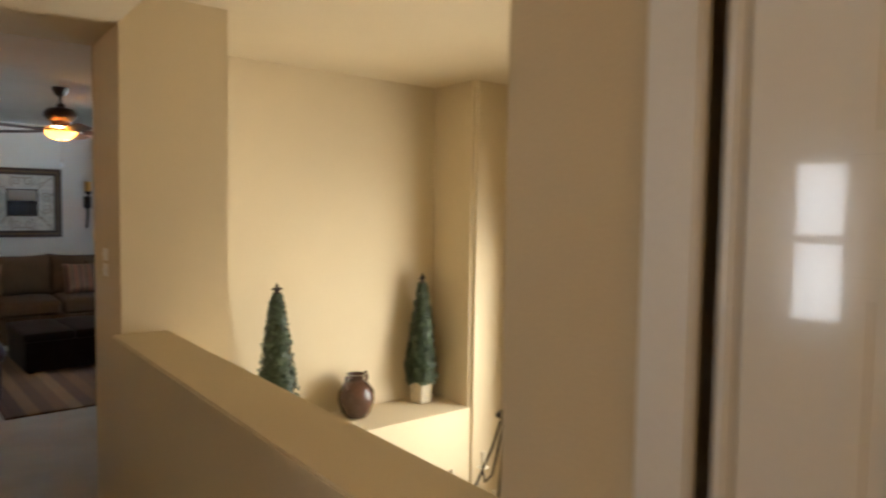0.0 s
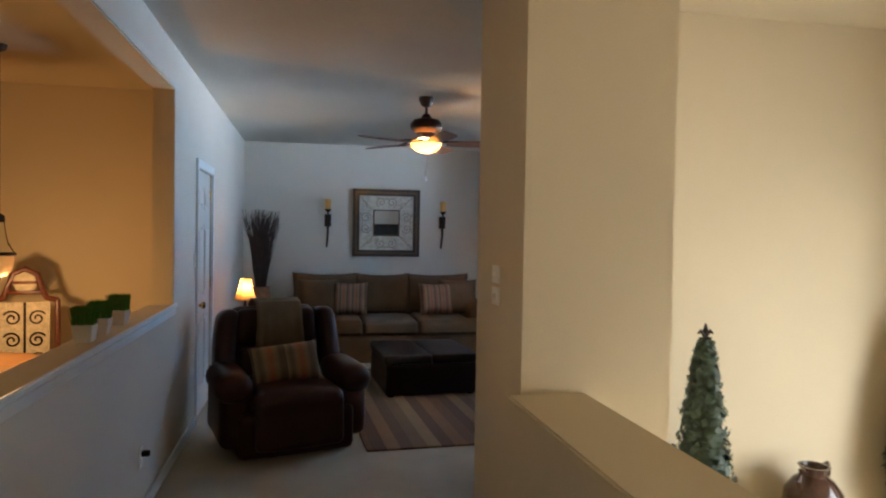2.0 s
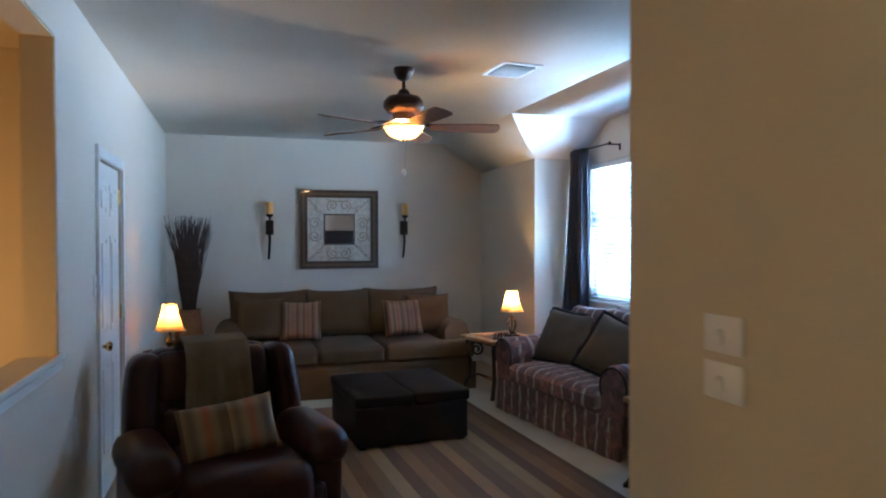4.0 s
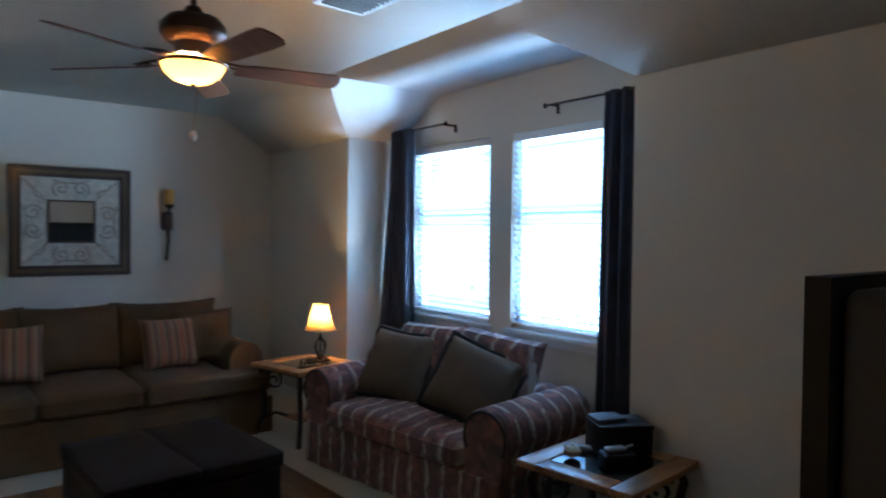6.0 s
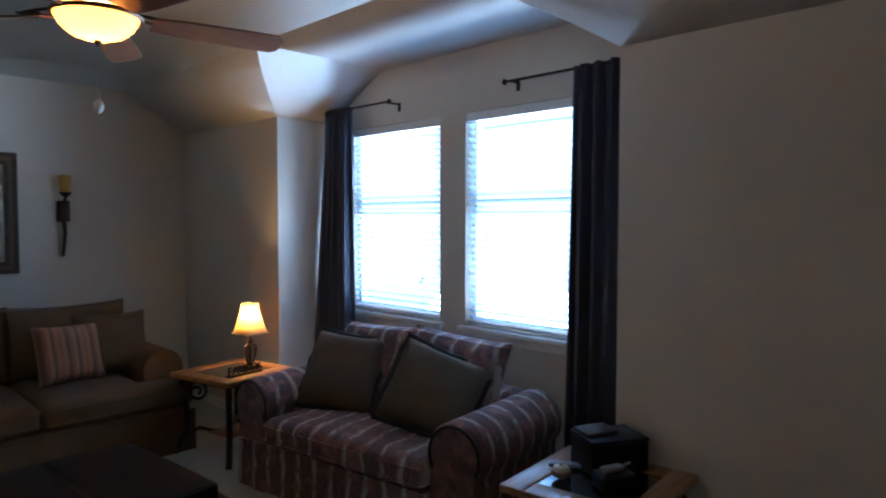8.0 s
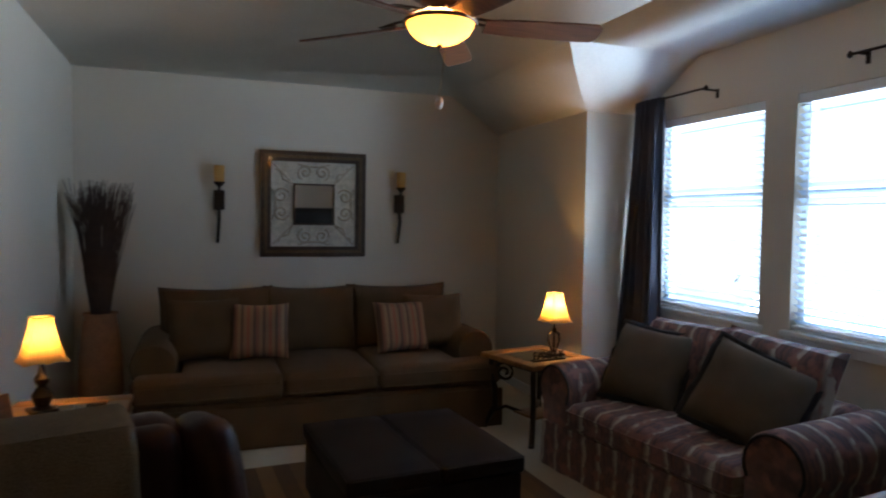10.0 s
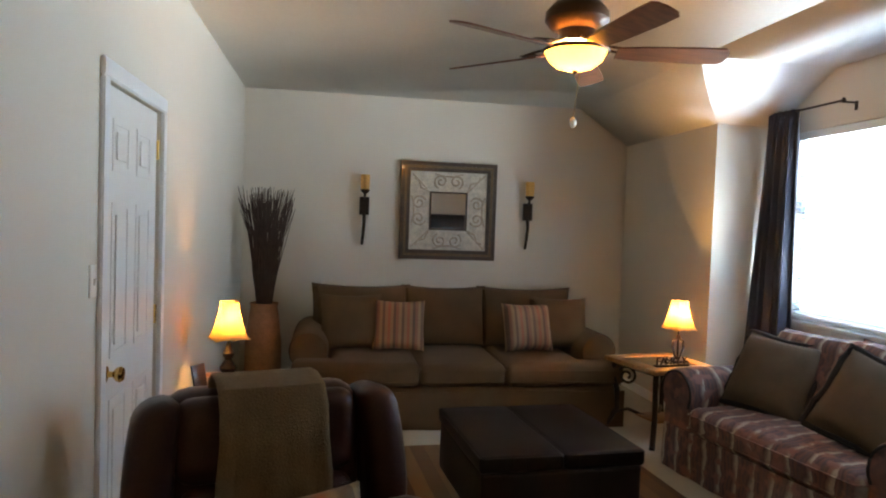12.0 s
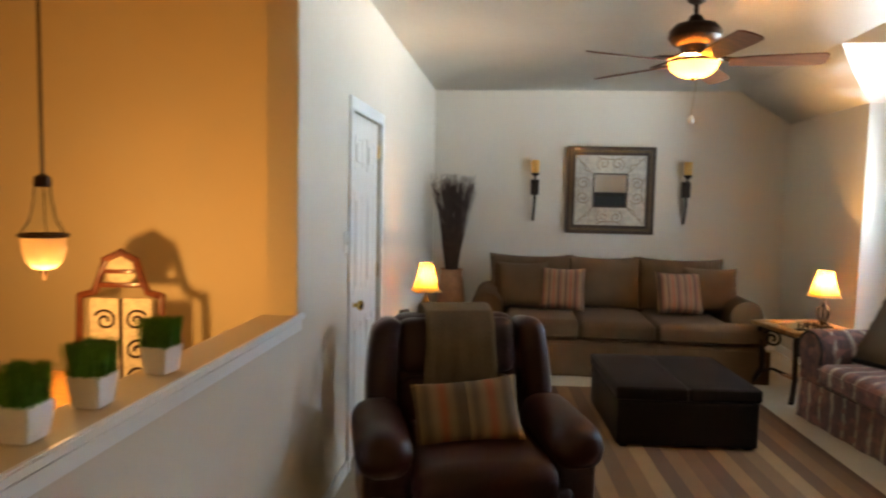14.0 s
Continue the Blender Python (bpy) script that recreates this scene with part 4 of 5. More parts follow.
def end_table(m, label, h=0.57, w=0.60):
    t = thing("end_table", m, label, "table", "oak and iron end tables")
    a, g = w / 2, w / 2 - 0.11
    for k, (x0, x1, y0, y1) in enumerate(((-a, a, -a, -g), (-a, a, g, a), (-a, -g, -g, g), (g, a, -g, g))):
        part("top_rail", box(x0, x1, y0, y1, h - 0.035, h, 0.008), OAK, t, "honey oak table edge")
    part("glass_inset", box(-g, g, -g, g, h - 0.022, h - 0.006), TABLEGLASS, t, "bevelled glass inset", False)
    for i in range(4):
        r = Matrix.Rotation(math.pi / 2 * i, 4, "Z") @ Matrix.Rotation(math.pi / 4, 4, "Z")
        d = a * 1.25
        bm = tube([(d - 0.05, 0, h - 0.036), (d - 0.02, 0, h - 0.10), (d - 0.06, 0, h * 0.55), (d - 0.07, 0, h * 0.3), (d - 0.02, 0, 0.08), (d + 0.015, 0, 0.012)], 0.0205, 8)
        leg = part("leg", bm, IRON, t, m=r)
        part("foot", box(d - 0.012, d + 0.042, -0.02, 0.02, 0.0, 0.026, 0.006), IRON, leg, m=r)
        sp = spiral(d - 0.135, h - 0.145, 0.075, 0.015, 0.6, 1.6)
        part("scroll", tube([(p, 0, q) for p, q in sp], 0.011, 7), IRON, t, m=r)
        part("stretcher", tube([(d - 0.045, 0, 0.13), (d * 0.6, 0, 0.17), (d * 0.3, 0, 0.135), (0, 0, 0.125)], 0.013, 7), IRON, t, m=r)
    part("shelf", box(-0.12, 0.12, -0.12, 0.12, 0.127, 0.145, 0.005), OAK, t)
    part("apron", boxes([(-a + 0.06, a - 0.06, -a + 0.055, -a + 0.067, h - 0.06, h - 0.036), (-a + 0.06, a - 0.06, a - 0.067, a - 0.055, h - 0.06, h - 0.036), (-a + 0.055, -a + 0.067, -a + 0.067, a - 0.067, h - 0.06, h - 0.036), (a - 0.067, a - 0.055, -a + 0.067, a - 0.067, h - 0.06, h - 0.036)]), IRON, t, "", False)
    return t


T1, T2, T3 = pose(3.31, 8.30, 0, 0, 0, 13), pose(3.405, 5.38, 0, 0, 0, 7), pose(0.36, 7.55, 0, 0, 0, 0)
end_table(T1, "oak and scrolled iron corner table by the long sofa")
end_table(T2, "oak and scrolled iron end table beside the loveseat")
end_table(T3, "oak and scrolled iron end table beside the off-white wall", 0.60, 0.54)


def table_lamp(m, label, watts, base="scroll"):
    l = thing("table_lamp", m, label, "lamp", "table lamps")
    part("foot", box(-0.06, 0.06, -0.06, 0.06, 0, 0.018, 0.006), IRON, l)
    if base == "scroll":
        for i in range(4):
            r = Matrix.Rotation(math.pi / 2 * i, 4, "Z")
            part("scroll_bar", tube([(0.015, 0, 0.018), (0.03, 0, 0.05), (0.055, 0, 0.11), (0.05, 0, 0.155), (0.022, 0, 0.17), (0.012, 0, 0.20)], 0.006, 7), IRON, l, m=r)
        part("stem", tube([(0, 0, 0.018), (0, 0, 0.30)], 0.008, 8), IRON, l)
    else:
        part("stem", lathe([(0.05, 0.018), (0.03, 0.03), (0.04, 0.055), (0.048, 0.08), (0.03, 0.11), (0.018, 0.125), (0.03, 0.145), (0.034, 0.165), (0.018, 0.19), (0.012, 0.22), (0.01, 0.30)], 16), IRON, l)
    bm = bmesh.new()
    prof = [(0.112, 0.245), (0.098, 0.262), (0.082, 0.30), (0.068, 0.35), (0.056, 0.40), (0.048, 0.46)]
    rings = []
    for r, z in prof:
        ring = []
        for i in range(32):
            a = 2 * math.pi * i / 32
            k = 1 / max(abs(math.cos(a)), abs(math.sin(a)))
            k = min(k, 1.30) * 0.93
            ring.append(bm.verts.new((r * k * math.cos(a), r * k * math.sin(a), z + (0.008 * abs(math.sin(4 * a)) if r > 0.11 else 0))))
        rings.append(ring)
    for p, q in zip(rings, rings[1:]):
        for i in range(32):
            bm.faces.new((p[i], p[(i + 1) % 32], q[(i + 1) % 32], q[i]))
    shade = part("shade", bm, SHADE, l, "lit cream bell-shaped square shade")
    ring = [(0.045 * x, 0.045 * y, 0.461) for x, y in ((-1, -1), (1, -1), (1, 1), (-1, 1), (-1, -1))]
    part("shade_trim", tube(ring, 0.0035, 6), IRON, shade, "dark rim")
    part("bulb", lathe([(0.002, 0.31), (0.014, 0.315), (0.026, 0.345), (0.022, 0.37), (0.002, 0.383)], 14), FROST, l)
    at = m @ Vector((0, 0, 0.365))
    lamp("lamp_bulb", "POINT", pose(*at), watts, (1.0, 0.56, 0.20), radius=0.03)
    return l


table_lamp(pose(3.43, 8.27, 0.57, 0, 0, 10), "iron scroll table lamp with lit cream bell shade", 62.0)
table_lamp(pose(0.25, 7.58, 0.60, 0, 0, 25), "dark turned table lamp with lit cream bell shade", 28.0, "turned")

# metal word on the corner table
wd = thing("metal_word", pose(3.29, 8.10, 0.571, 0, 0, 10), "black metal tabletop sign spelling FAMILY on a base", "ornament")
part("base", box(-0.14, 0.14, -0.025, 0.025, 0, 0.012, 0.003), IRON, wd)
for i, ch in enumerate("FAMILY"):
    cu = bpy.data.curves.new("letter", "FONT")
    cu.body, cu.size, cu.extrude, cu.align_x = ch, 0.085, 0.005, "CENTER"
    tmp = new("letter_tmp", cu)
    me = bpy.data.meshes.new_from_object(tmp.evaluated_get(bpy.context.evaluated_depsgraph_get()))
    bpy.data.objects.remove(tmp)
    me.materials.clear()
    me.materials.append(IRON)
    o = new("letter", me)
    o.parent = wd
    o.matrix_local = pose(-0.115 + i * 0.046, 0, 0.010, 90)

# things on the glass-topped table
bx = thing("black_box", pose(3.55, 5.43, 0.571, 0, 0, -30) @ Matrix.Diagonal((0.88, 0.9, 1.0, 1)), "black square electronic box with a flat lid", "box")
part("body", box(-0.15, 0.15, -0.11, 0.11, 0, 0.125, 0.008), BLACK, bx)
part("lid", box(-0.153, 0.153, -0.113, 0.113, 0.126, 0.145, 0.006), BLACK, bx)
fc = tagged(part("flat_case", soft_block(-0.075, 0.075, -0.06, 0.06, 0, 0.018, 0.006, 0.002), TVBODY, None), "thin dark flat case lying on the black box", "case")
fc.matrix_world = pose(3.515, 5.475, 0.7175, 0, 0, -24)
ph = thing("desk_gadget", pose(3.36, 5.29, 0.571, 0, 0, -30), "small black box with a silver handset on it", "gadget")
part("base", soft_block(-0.075, 0.075, -0.05, 0.05, 0, 0.066, 0.012, 0.004), BLACK, ph)
part("handset", soft_block(-0.06, 0.035, -0.02, 0.02, 0.068, 0.09, 0.009, 0.0), GREYPL, ph, "silver handset", m=pose(0, 0.01, 0, 6, 0, 8))
part("antenna", tube([(0.03, 0.012, 0.078), (0.08, 0.02, 0.088)], 0.006, 7), GREYPL, ph)
tp = thing("trinket_dish", pose(3.30, 5.50, 0.571), "small tan trinket dish with a lid on the end table", "dish")
part("body", lathe([(0.02, 0), (0.038, 0.012), (0.042, 0.03), (0.036, 0.034), (0.005, 0.034)], 18), TERRA, tp)
part("lid", lathe([(0.036, 0.035), (0.03, 0.048), (0.008, 0.054), (0.008, 0.062), (0.002, 0.066)], 18), POTCREAM, tp)
rm = tagged(part("remote_control", soft_block(-0.022, 0.022, -0.08, 0.08, 0, 0.018, 0.007, 0.002), GREYPL, None), "grey remote control on the end table", "remote")
rm.matrix_world = pose(3.42, 5.55, 0.572, 0, 0, 35)
# small frame beside the turned lamp
pf = thing("photo_frame", pose(0.13, 7.42, 0.60, -12, 0, 60), "small dark leaning photo frame on the end table", "frame")
part("frame", box(-0.05, 0.05, -0.006, 0.006, 0, 0.13, 0.003), FRAMEWOOD, pf)

# ---- vase with twigs ----
vs = thing("floor_vase", pose(0.27, 9.42, 0), "tall terracotta floor vase holding dark twigs", "vase")
part("body", lathe([(0.12, 0), (0.135, 0.02), (0.155, 0.25), (0.15, 0.5), (0.125, 0.72), (0.11, 0.80), (0.12, 0.83), (0.105, 0.83), (0.095, 0.78), (0.01, 0.70)], 28), TERRA, vs)
tw = bmesh.new()
for i in range(220):
    a, k = random.uniform(0, 2 * math.pi), random.random() ** 0.6
    h = random.uniform(0.86, 1.06)
    tipx, tipy = 0.24 * k * math.cos(a), 0.20 * k * math.sin(a)
    q = 0.05 * math.sqrt(random.random())
    pts = [(q * math.cos(a), q * math.sin(a), 0.72), (q * math.cos(a) + tipx * 0.25 + random.uniform(-0.01, 0.01), q * math.sin(a) + tipy * 0.25, 0.72 + h * 0.4),
           (tipx * 0.65 + random.uniform(-0.02, 0.02), tipy * 0.65 + random.uniform(-0.02, 0.02), 0.72 + h * 0.75), (tipx, tipy, 0.75 + h)]
    tube(pts, 0.0056, 4, tw, 0.4)
part("brushwood", tw, TWIG, vs, "bundle of dark willow twigs")["kind"] = "stuff"

# ---- framed mirror and sconces ----
fm = thing("framed_mirror", pose(1.923, 9.998, 1.674), "square framed scroll panel with a small mirror at its middle", "wall art")
H = 0.468


def square_ring(o, i, y0, y1):
    return boxes([(-o, o, y0, y1, i, o), (-o, o, y0, y1, -o, -i), (-o, -i, y0, y1, -i, i), (i, o, y0, y1, -i, i)])


for name, o, i, d, mat in (("outer_frame", H, H - 0.035, 0.045, FRAMEWOOD), ("gilt_band", H - 0.035, H - 0.06, 0.036, GILT), ("inner_frame", H - 0.06, H - 0.092, 0.03, FRAMEWOOD)):
    bm = square_ring(o, i, -d, 0)
    part(name, bm, mat, fm, "", False)
part("panel", box(-H + 0.09, H - 0.09, -0.012, 0, -H + 0.09, H - 0.09), MAT, fm, "crackled cream panel", False)
part("mirror_frame", square_ring(0.185, 0.168, -0.03, -0.012), FRAMEWOOD, fm, "", False)
part("mirror_glass", box(-0.168, 0.168, -0.003, 0.003, -0.168, 0.168), MIRROR, fm, "small square mirror", False, pose(0, -0.0195, 0, 0.95))
for i in range(4):
    r = Matrix.Rotation(math.pi / 2 * i, 4, "Y")
    for s in (-1, 1):
        part("scroll", tube([(s * p, -0.016, q) for p, q in spiral(0.075, 0.285, 0.07, 0.012, -1.2, 1.5)], 0.010, 6), SCROLL, fm, m=r)
    part("scroll", tube([(0.185, -0.016, 0.185), (0.22, -0.016, 0.27), (0.29, -0.016, 0.29), (0.31, -0.016, 0.34)], 0.010, 6), SCROLL, fm, m=r)
    part("scroll", tube([(-0.14, -0.016, 0.36), (-0.05, -0.016, 0.335), (0.05, -0.016, 0.335), (0.14, -0.016, 0.36)], 0.009, 6), SCROLL, fm, m=r)
    part("corner_ridge", tube([(0.186, -0.014, 0.186), (0.36, -0.014, 0.36)], 0.008, 6), SCROLL, fm, m=r)


def sconce(x):
    s = thing("wall_sconce", pose(x, 9.998, 1.33), "dark iron wall sconce holding an amber candle glass", "sconce", "wall sconces")
    part("backplate", box(-0.045, 0.045, -0.045, 0, 0.28, 0.45, 0.006), IRON, s)
    part("tail", tube([(0.0, -0.03, 0.30), (0.0, -0.055, 0.2), (-0.008, -0.045, 0.08), (-0.012, -0.025, 0.0)], 0.018, 8, taper=0.75), IRON, s)
    part("arm", tube([(0, -0.03, 0.43), (0, -0.075, 0.455), (0, -0.085, 0.485)], 0.012, 8), IRON, s)
    part("cup", lathe([(0.012, 0.475), (0.03, 0.49), (0.045, 0.51), (0.045, 0.518), (0.01, 0.52)], 18, 0, -0.085), IRON, s)
    part("candle_glass", lathe([(0.038, 0.52), (0.041, 0.55), (0.043, 0.635), (0.041, 0.655), (0.033, 0.645), (0.01, 0.62)], 18, 0, -0.085), AMBER, s, "amber candle glass")


sconce(1.115)
sconce(2.715)


# ---- curtains ----
def curtain(y0, y1, rod0, rod1, label, x=4.19, flare=0.12, lean=0.0):
    r = thing("curtain_rod", pose(x, 0, 2.46), "thin dark iron curtain rod on a bracket", "curtain rod", "curtain rods")
    part("rod", tube([(0, rod0, 0), (0, rod1, 0)], 0.008, 8), IRON, r)
    end = rod1 if abs(rod1 - 6.9) < abs(rod0 - 6.9) else rod0
    part("finial", lathe([(0.002, -0.02), (0.014, -0.012), (0.016, 0), (0.012, 0.012), (0.002, 0.02)], 12, 0, end, 0), IRON, r)
    part("bracket", boxes([(-0.005, 4.268 - x, end - 0.045 * (1 if end > rod0 else -1) - 0.006, end - 0.045 * (1 if end > rod0 else -1) + 0.006, -0.006, 0.006), (4.262 - x, 4.269 - x, end - 0.045 * (1 if end > rod0 else -1) - 0.012, end - 0.045 * (1 if end > rod0 else -1) + 0.012, -0.05, 0.012)]), IRON, r, "", False)
    c = thing("curtain", pose(x, (y0 + y1) / 2, 0), label, "curtain", "living room curtains")
    bm = bmesh.new()
    n, rows = 72, []
    w = y1 - y0
    for z in (0.03, 0.4, 0.9, 1.4, 1.9, 2.25, 2.40, 2.475):
        k = 1.0 + flare * (1 - z / 2.475)
        row = []
        for i in range(n + 1):
            u = i / n
            ph = u * 2 * math.pi * 5.5 + 0.5 * math.sin(u * 7) + 0.25 * math.sin(z * 2 + u * 9)
            dx = 0.035 * math.sin(ph) * (1 - 0.35 * (z > 2.3)) + 0.012 * math.sin(2.3 * ph + z)
            row.append(bm.verts.new((min(dx, 0.045) - lean * max(0, 1 - z / 2.2) * u, (u - 0.5) * w * k, z)))
        rows.append(row)
    for a, b in zip(rows, rows[1:]):
        for i in range(n):
            bm.faces.new((a[i], a[i + 1], b[i + 1], b[i]))
    cl = part("cloth", bm, CURTAIN, c)
    _s = cl.modifiers.new("thickness", "SOLIDIFY")
    _s.thickness, _s.offset = 0.006, 0
    return c


curtain(8.00, 8.33, 7.56, 8.38, "dark slate curtain gathered at the window's edge", 4.13, 0.1, 0.13)
curtain(5.54, 6.06, 5.52, 6.557, "dark slate curtain gathered at the window's edge")

# ---- television and cabinet ----
tv = thing("television", pose(2.19, 3.985, 0), "large black rear-projection television standing on the floor", "television")
cab = soft_block(0.02, 1.20, -0.40, -0.05, 0.0, 1.51, 0.03, 0.0)
part("cabinet", cab, TVBODY, tv)
bz = boxes([(0.0, 0.05, -0.045, 0.0, 0.55, 1.53), (1.17, 1.22, -0.045, 0.0, 0.55, 1.53), (0.05, 1.17, -0.045, 0.0, 1.45, 1.53), (0.05, 1.17, -0.045, 0.0, 0.55, 0.61)])
part("bezel", bz, BLACK, tv, "", False)
part("screen", box(0.05, 1.17, -0.035, -0.015, 0.61, 1.45), TABLEGLASS, tv, "dark screen", False)
part("speaker_grille", box(0.01, 1.21, -0.05, -0.01, 0.06, 0.54, 0.006), GREYPL, tv)
cbn = thing("wood_cabinet", pose(3.22, 4.0, 0), "low reddish wood cabinet beside the television", "cabinet")
part("body", box(0.02, 0.5, 0.05, 0.53, 0.0, 0.60, 0.004), CABWOOD, cbn)
part("top", box(0.0, 0.515, 0.04, 0.55, 0.60, 0.63, 0.008), CABWOOD, cbn)
part("door", box(0.05, 0.47, 0.53, 0.545, 0.06, 0.57, 0.004), CABWOOD, cbn)

# ---- grass pots on the pass-through ledge ----
def grass_pot(y):
    p = thing("grass_pot", pose(-0.085, y, 1.051, 0, 0, random.uniform(-8, 8)) @ Matrix.Diagonal((0.78, 0.78, 0.82, 1)), "white square tapered pot of clipped green wheat grass", "plant", "grass pots")
    bm = bmesh.new()
    lo = [bm.verts.new((sx * 0.043, sy * 0.043, 0)) for sx, sy in ((-1, -1), (1, -1), (1, 1), (-1, 1))]
    hi = [bm.verts.new((sx * 0.055, sy * 0.055, 0.095)) for sx, sy in ((-1, -1), (1, -1), (1, 1), (-1, 1))]
    bm.faces.new(lo[::-1]), bm.faces.new(hi)
    for i in range(4):
        bm.faces.new((lo[i], lo[(i + 1) % 4], hi[(i + 1) % 4], hi[i]))
    bmesh.ops.bevel(bm, geom=bm.edges[:], offset=0.004, segments=2, affect="EDGES")
    part("pot", bm, POTWHITE, p)
    bm = bmesh.new()
    for i in range(520):
        x, y2 = random.uniform(-0.052, 0.052), random.uniform(-0.052, 0.052)
        h, a, l = random.uniform(0.085, 0.105), random.uniform(0, 6.3), random.uniform(0, 0.018)
        q = 0.0032
        k = 1.18
        v3 = [bm.verts.new(c) for c in ((x - q * math.cos(a), y2 - q * math.sin(a), 0.09), (x + q * math.cos(a), y2 + q * math.sin(a), 0.09), (x * k + l * math.cos(a * 3), y2 * k + l * math.sin(a * 3), 0.09 + h), (x * k - 0.002 + l * math.cos(a * 3), y2 * k + l * math.sin(a * 3), 0.09 + h))]
        bm.faces.new(v3)
    g = part("grass", bm, GRASS, p, "clipped wheat grass", False)
    g["kind"] = "stuff"


for y in (3.80, 4.03, 4.34):
    grass_pot(y)

# ---- dining room ----
pd = thing("pendant_lamp", pose(-0.9, 4.96, 2.74) @ Matrix.Diagonal((0.72, 0.72, 1.03, 1)), "bronze chain pendant with a lit frosted glass bell", "lamp")
part("canopy", lathe([(0.005, -0.137), (0.06, -0.139), (0.05, -0.167), (0.01, -0.182)], 20), BRONZE, pd)
part("chain", tube([(0, 0, -0.17), (0, 0, -1.11)], 0.009, 6), BRONZE, pd)
part("cap", lathe([(0.012, -1.085), (0.04, -1.098), (0.045, -1.125), (0.04, -1.135), (0.012, -1.137)], 18), BRONZE, pd)
for s in range(3):
    r = Matrix.Rotation(2 * math.pi * s / 3, 4, "Z")
    part("hanger", tube([(0.04, 0, -1.13), (0.048, 0, -1.19), (0.07, 0, -1.26), (0.118, 0, -1.31)], 0.004, 6), BRONZE, pd, m=r)
cg = lathe([(0.04, -1.13), (0.046, -1.18), (0.065, -1.245), (0.112, -1.312), (0.109, -1.312), (0.062, -1.245), (0.043, -1.18), (0.037, -1.13)], 28)
bmesh.ops.delete(cg, geom=[q for q in cg.faces if len(q.verts) > 8], context="FACES")
upper = part("upper_glass", cg, PANE, pd, "clear flared glass bell")
upper.visible_shadow = False
gb = lathe([(0.112, -1.315), (0.112, -1.33), (0.104, -1.37), (0.085, -1.415), (0.05, -1.44), (0.004, -1.447)], 28)
bmesh.ops.delete(gb, geom=[q for q in gb.faces if len(q.verts) > 8 and q.calc_center_median().z > -1.33], context="FACES")
part("glass_bell", gb, FROST, pd, "glowing frosted glass bowl")
part("ring", tube([(0.118 * math.cos(a / 12 * math.pi), 0.118 * math.sin(a / 12 * math.pi), -1.315) for a in range(25)], 0.008, 6), BRONZE, pd)
part("finial", lathe([(0.004, -1.44), (0.02, -1.45), (0.013, -1.465), (0.003, -1.485)], 12), BRONZE, pd)
lamp("pendant_bulb", "POINT", pose(-0.9, 4.96, 2.74 - 1.585), 12.5, (1.0, 0.54, 0.19), radius=0.04)

dc = thing("dining_chair", pose(-1.02, 5.62, 0, 0, 0, 10), "tall carved red-brown dining chair with scrolled iron back", "chair")
part("seat", soft_block(-0.23, 0.23, -0.42, 0.02, 0.42, 0.49, 0.025, 0.01), KHAKI, dc)
for x in (-0.2, 0.2):
    part("leg", box(x - 0.02, x + 0.02, -0.40, -0.36, 0, 0.42, 0.004), CABWOOD, dc)
    part("leg", box(x - 0.02, x + 0.02, 0.0, 0.04, 0, 0.49, 0.004), CABWOOD, dc)
    part("back_post", tube([(x, 0.02, 0.47), (x, 0.035, 0.8), (x * 0.98, 0.05, 1.05)], 0.018, 8), CABWOOD, dc)
part("crest", tube([(-0.2, 0.05, 1.04), (-0.13, 0.05, 1.06), (-0.10, 0.05, 1.13), (-0.075, 0.05, 1.22), (0, 0.05, 1.26), (0.075, 0.05, 1.22), (0.10, 0.05, 1.13), (0.13, 0.05, 1.06), (0.2, 0.05, 1.04)], 0.02, 8), CABWOOD, dc)
part("back_rail", box(-0.1, 0.1, 0.035, 0.065, 1.085, 1.11, 0.004), CABWOOD, dc)
part("back_panel", box(-0.15, 0.15, 0.045, 0.055, 0.56, 1.03), POTCREAM, dc, "cream back panel", False)
for s in (-1, 1):
    for z in (0.63, 0.77, 0.92):
        part("scroll", tube([(s * p, 0.04, q) for p, q in spiral(0.075, z, 0.055, 0.01, 0.5, 1.5)], 0.0065, 6), BRONZE, dc)
part("centre_bar", tube([(0, 0.04, 0.56), (0, 0.04, 1.03)], 0.008, 6), BRONZE, dc)
part("medallion", lathe([(0.001, -0.008), (0.06, -0.006), (0.072, 0.0), (0.06, 0.008), (0.001, 0.01)], 20), POTCREAM, dc, "cream carved medallion", m=pose(0, 0.05, 1.165, 90))
part("medallion_bar", box(-0.07, 0.07, 0.03, 0.042, 1.155, 1.175, 0.003), CABWOOD, dc)
part("lower_rail", box(-0.2, 0.2, 0.03, 0.06, 0.52, 0.56, 0.004), CABWOOD, dc)
dt = thing("dining_table", pose(-1.1, 4.75, 0), "round wooden dining table under the pendant lamp", "table")
part("tabletop", lathe([(0.01, 0.71), (0.56, 0.715), (0.58, 0.735), (0.57, 0.75), (0.01, 0.752)], 40), OAK, dt)
part("pedestal", lathe([(0.25, 0.0), (0.24, 0.04), (0.08, 0.08), (0.07, 0.3), (0.1, 0.45), (0.07, 0.6), (0.2, 0.71)], 24), OAK, dt)


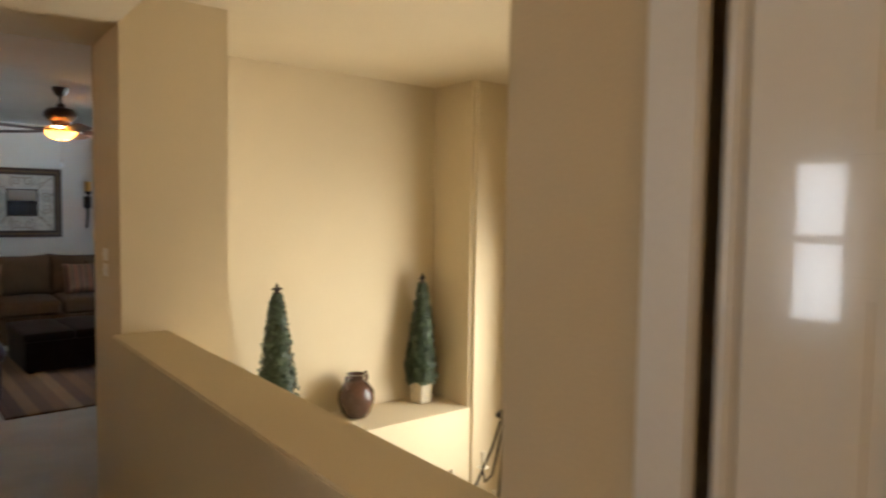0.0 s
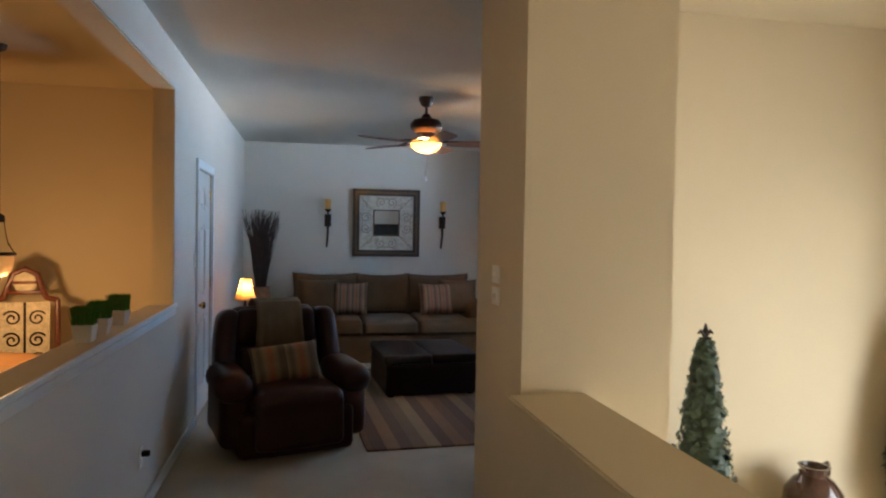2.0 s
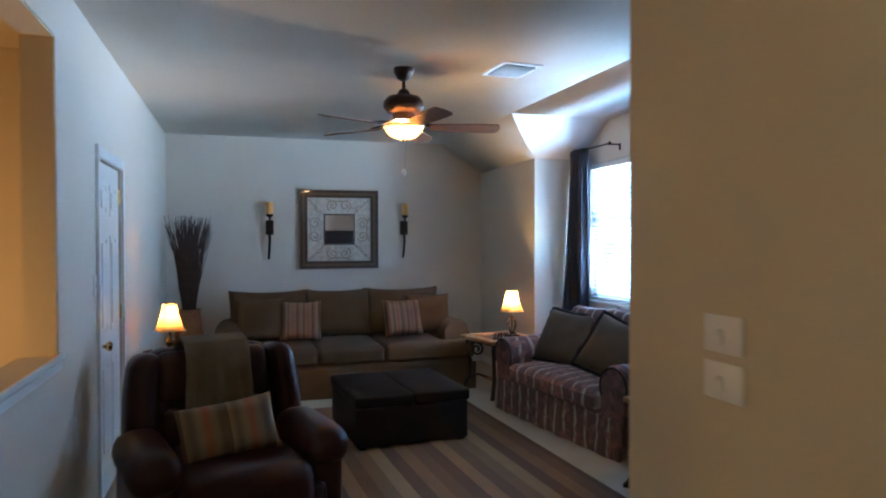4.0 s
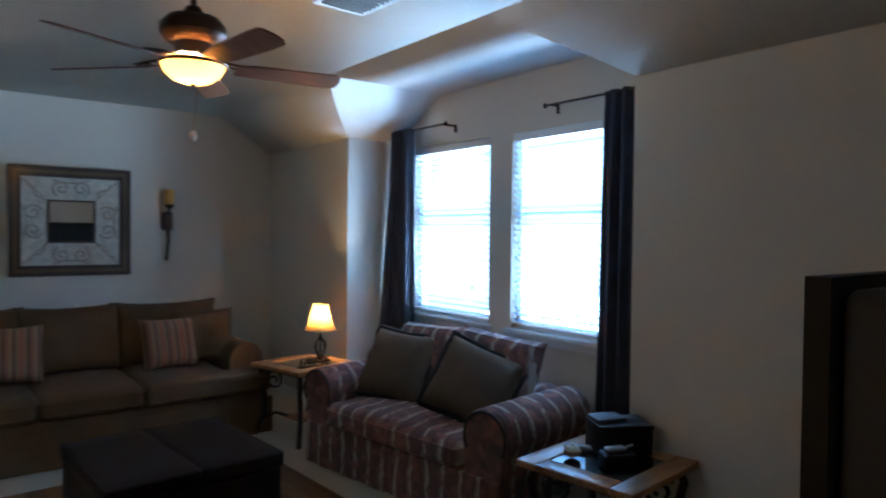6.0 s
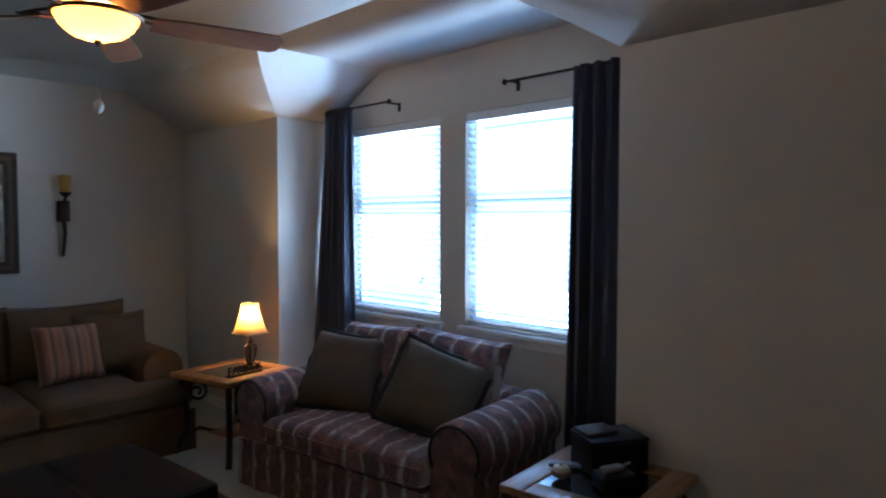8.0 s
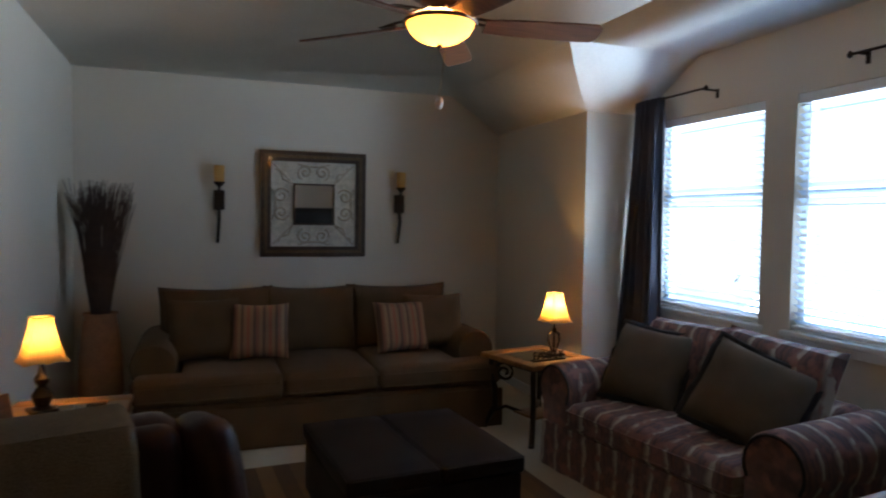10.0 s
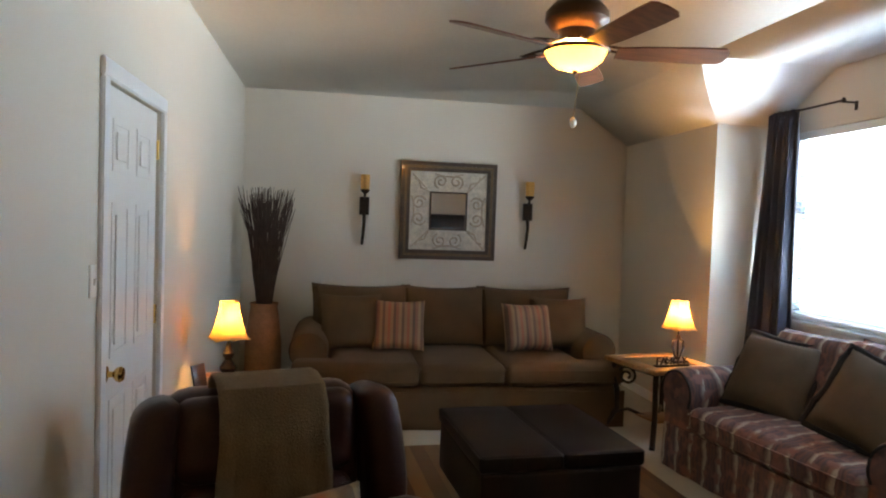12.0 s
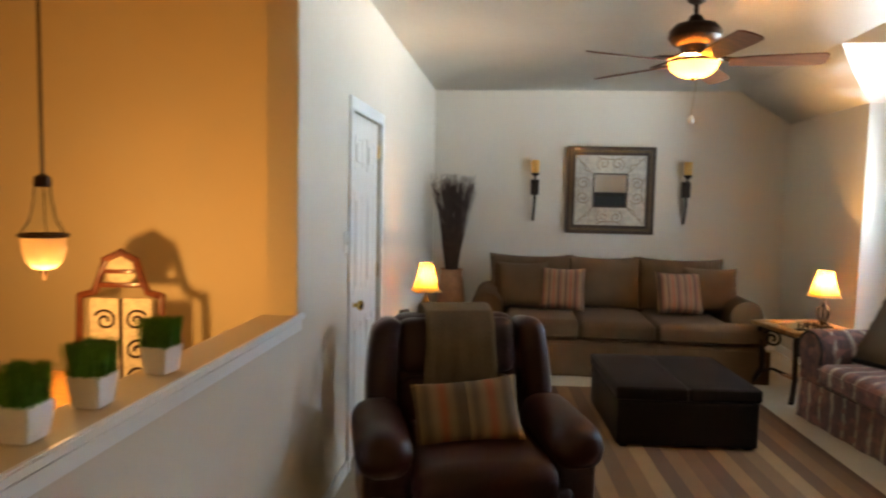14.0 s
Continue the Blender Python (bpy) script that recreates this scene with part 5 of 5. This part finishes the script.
# ---- plant niche ----
def topiary(m, label):
    t = thing("topiary_tree", m, label, "plant", "niche topiaries")
    bm = bmesh.new()
    lo = [bm.verts.new((sx * 0.058, sy * 0.058, 0)) for sx, sy in ((-1, -1), (1, -1), (1, 1), (-1, 1))]
    hi = [bm.verts.new((sx * 0.07, sy * 0.07, 0.15)) for sx, sy in ((-1, -1), (1, -1), (1, 1), (-1, 1))]
    bm.faces.new(lo[::-1]), bm.faces.new(hi)
    for i in range(4):
        bm.faces.new((lo[i], lo[(i + 1) % 4], hi[(i + 1) % 4], hi[i]))
    bmesh.ops.bevel(bm, geom=bm.edges[:], offset=0.005, segments=2, affect="EDGES")
    part("pot", bm, POTCREAM, t, "distressed cream square pot")
    part("trunk", tube([(0, 0, 0.13), (0, 0, 0.80)], 0.012, 8), TWIG, t)
    part("finial", boxes([(-0.005, 0.005, -0.004, 0.004, 0.80, 0.885), (-0.028, 0.028, -0.004, 0.004, 0.828, 0.838)]), IRON, t, "dark finial", False)
    part("finial_leaf", lathe([(0.001, 0.845), (0.014, 0.862), (0.001, 0.895)], 8), IRON, t)
    for s in (-1, 1):
        part("finial_leaf", tube([(s * 0.005, 0, 0.838), (s * 0.024, 0, 0.865), (s * 0.034, 0, 0.852)], 0.006, 6), IRON, t)
    bm = bmesh.new()
    for i in range(1500):
        u = random.random()
        z = 0.15 + 0.665 * u
        rr = (0.115 * (1 - u) ** 0.8 + 0.028) * random.uniform(0.72, 1.2) * (0.9 if u > 0.06 else 0.75)
        a = random.uniform(0, 2 * math.pi)
        c = Vector((rr * math.cos(a), rr * math.sin(a), z))
        rot = Euler((random.uniform(-0.9, 0.9), random.uniform(-0.9, 0.9), a)).to_matrix()
        s = random.uniform(0.014, 0.028)
        pts = [rot @ Vector(q) * s + c for q in ((0, -0.2, -1.0), (0.15, 0.75, -0.25), (0.05, 0.45, 0.75), (-0.1, -0.45, 0.75), (0.15, -0.75, -0.25))]
        bm.faces.new([bm.verts.new(q) for q in pts])
    g = part("ivy", bm, IVY, t, "dense clipped ivy leaves", False)
    g["kind"] = "stuff"
    part("ivy_core", lathe([(0.095, 0.15), (0.105, 0.2), (0.08, 0.4), (0.05, 0.6), (0.02, 0.79), (0.002, 0.80)], 16), IVY, t)


topiary(pose(2.56, 3.25, 0.201) @ Matrix.Diagonal((1, 1, 1.1, 1)), "slim green ivy topiary cone in the plant niche")
topiary(pose(3.77, 3.35, 0.201, 0, 0, 12) @ Matrix.Diagonal((0.92, 0.92, 1.1, 1)), "slim green ivy topiary cone in a cream pot")
jg = thing("pottery_jug", pose(3.19, 3.33, 0.201, 0, 0, 20) @ Matrix.Diagonal((1.25, 1.25, 1.2, 1)), "brown glazed two-handled jug on the plant ledge", "jug")
part("body", lathe([(0.06, 0), (0.085, 0.03), (0.105, 0.10), (0.1, 0.15), (0.07, 0.195), (0.045, 0.215), (0.045, 0.235), (0.056, 0.25), (0.045, 0.25), (0.036, 0.22), (0.005, 0.2)], 26), JUG, jg)
for s in (-1, 1):
    part("handle", tube([(s * 0.045, 0, 0.235), (s * 0.085, 0, 0.245), (s * 0.095, 0, 0.205), (s * 0.08, 0, 0.165)], 0.010, 8), JUG, jg)
# entry chandelier
ch = thing("entry_chandelier", pose(3.39, 2.03, 2.51), "dark iron entry chandelier on a long chain", "chandelier")
bm = bmesh.new()
for i in range(-3, 66):
    r = Matrix.Rotation(math.pi / 2 * (i % 2), 4, "Z")
    ring = [r @ Vector((0.009 * math.cos(k * math.pi / 4), 0, -0.03 * i - 0.015 + 0.019 * math.sin(k * math.pi / 4))) for k in range(9)]
    tube(ring, 0.0028, 4, bm)
part("chain", bm, IRON, ch)
part("cap", lathe([(0.01, -1.97), (0.03, -1.985), (0.055, -2.01), (0.05, -2.02), (0.012, -2.03)], 18), IRON, ch)
part("stem", tube([(0, 0, -2.02), (0, 0, -2.6)], 0.01, 8), IRON, ch)
for i in range(5):
    r = Matrix.Rotation(2 * math.pi * i / 5, 4, "Z")
    part("arm", tube([(0.02, 0, -2.03), (0.07, 0, -2.2), (0.16, 0, -2.42), (0.26, 0, -2.5), (0.30, 0, -2.44)], 0.007, 6), IRON, ch, m=r)
    part("candle_cup", lathe([(0.01, -2.44), (0.035, -2.425), (0.012, -2.42), (0.012, -2.33), (0.002, -2.32)], 12, 0.30), POTCREAM, ch, m=r)
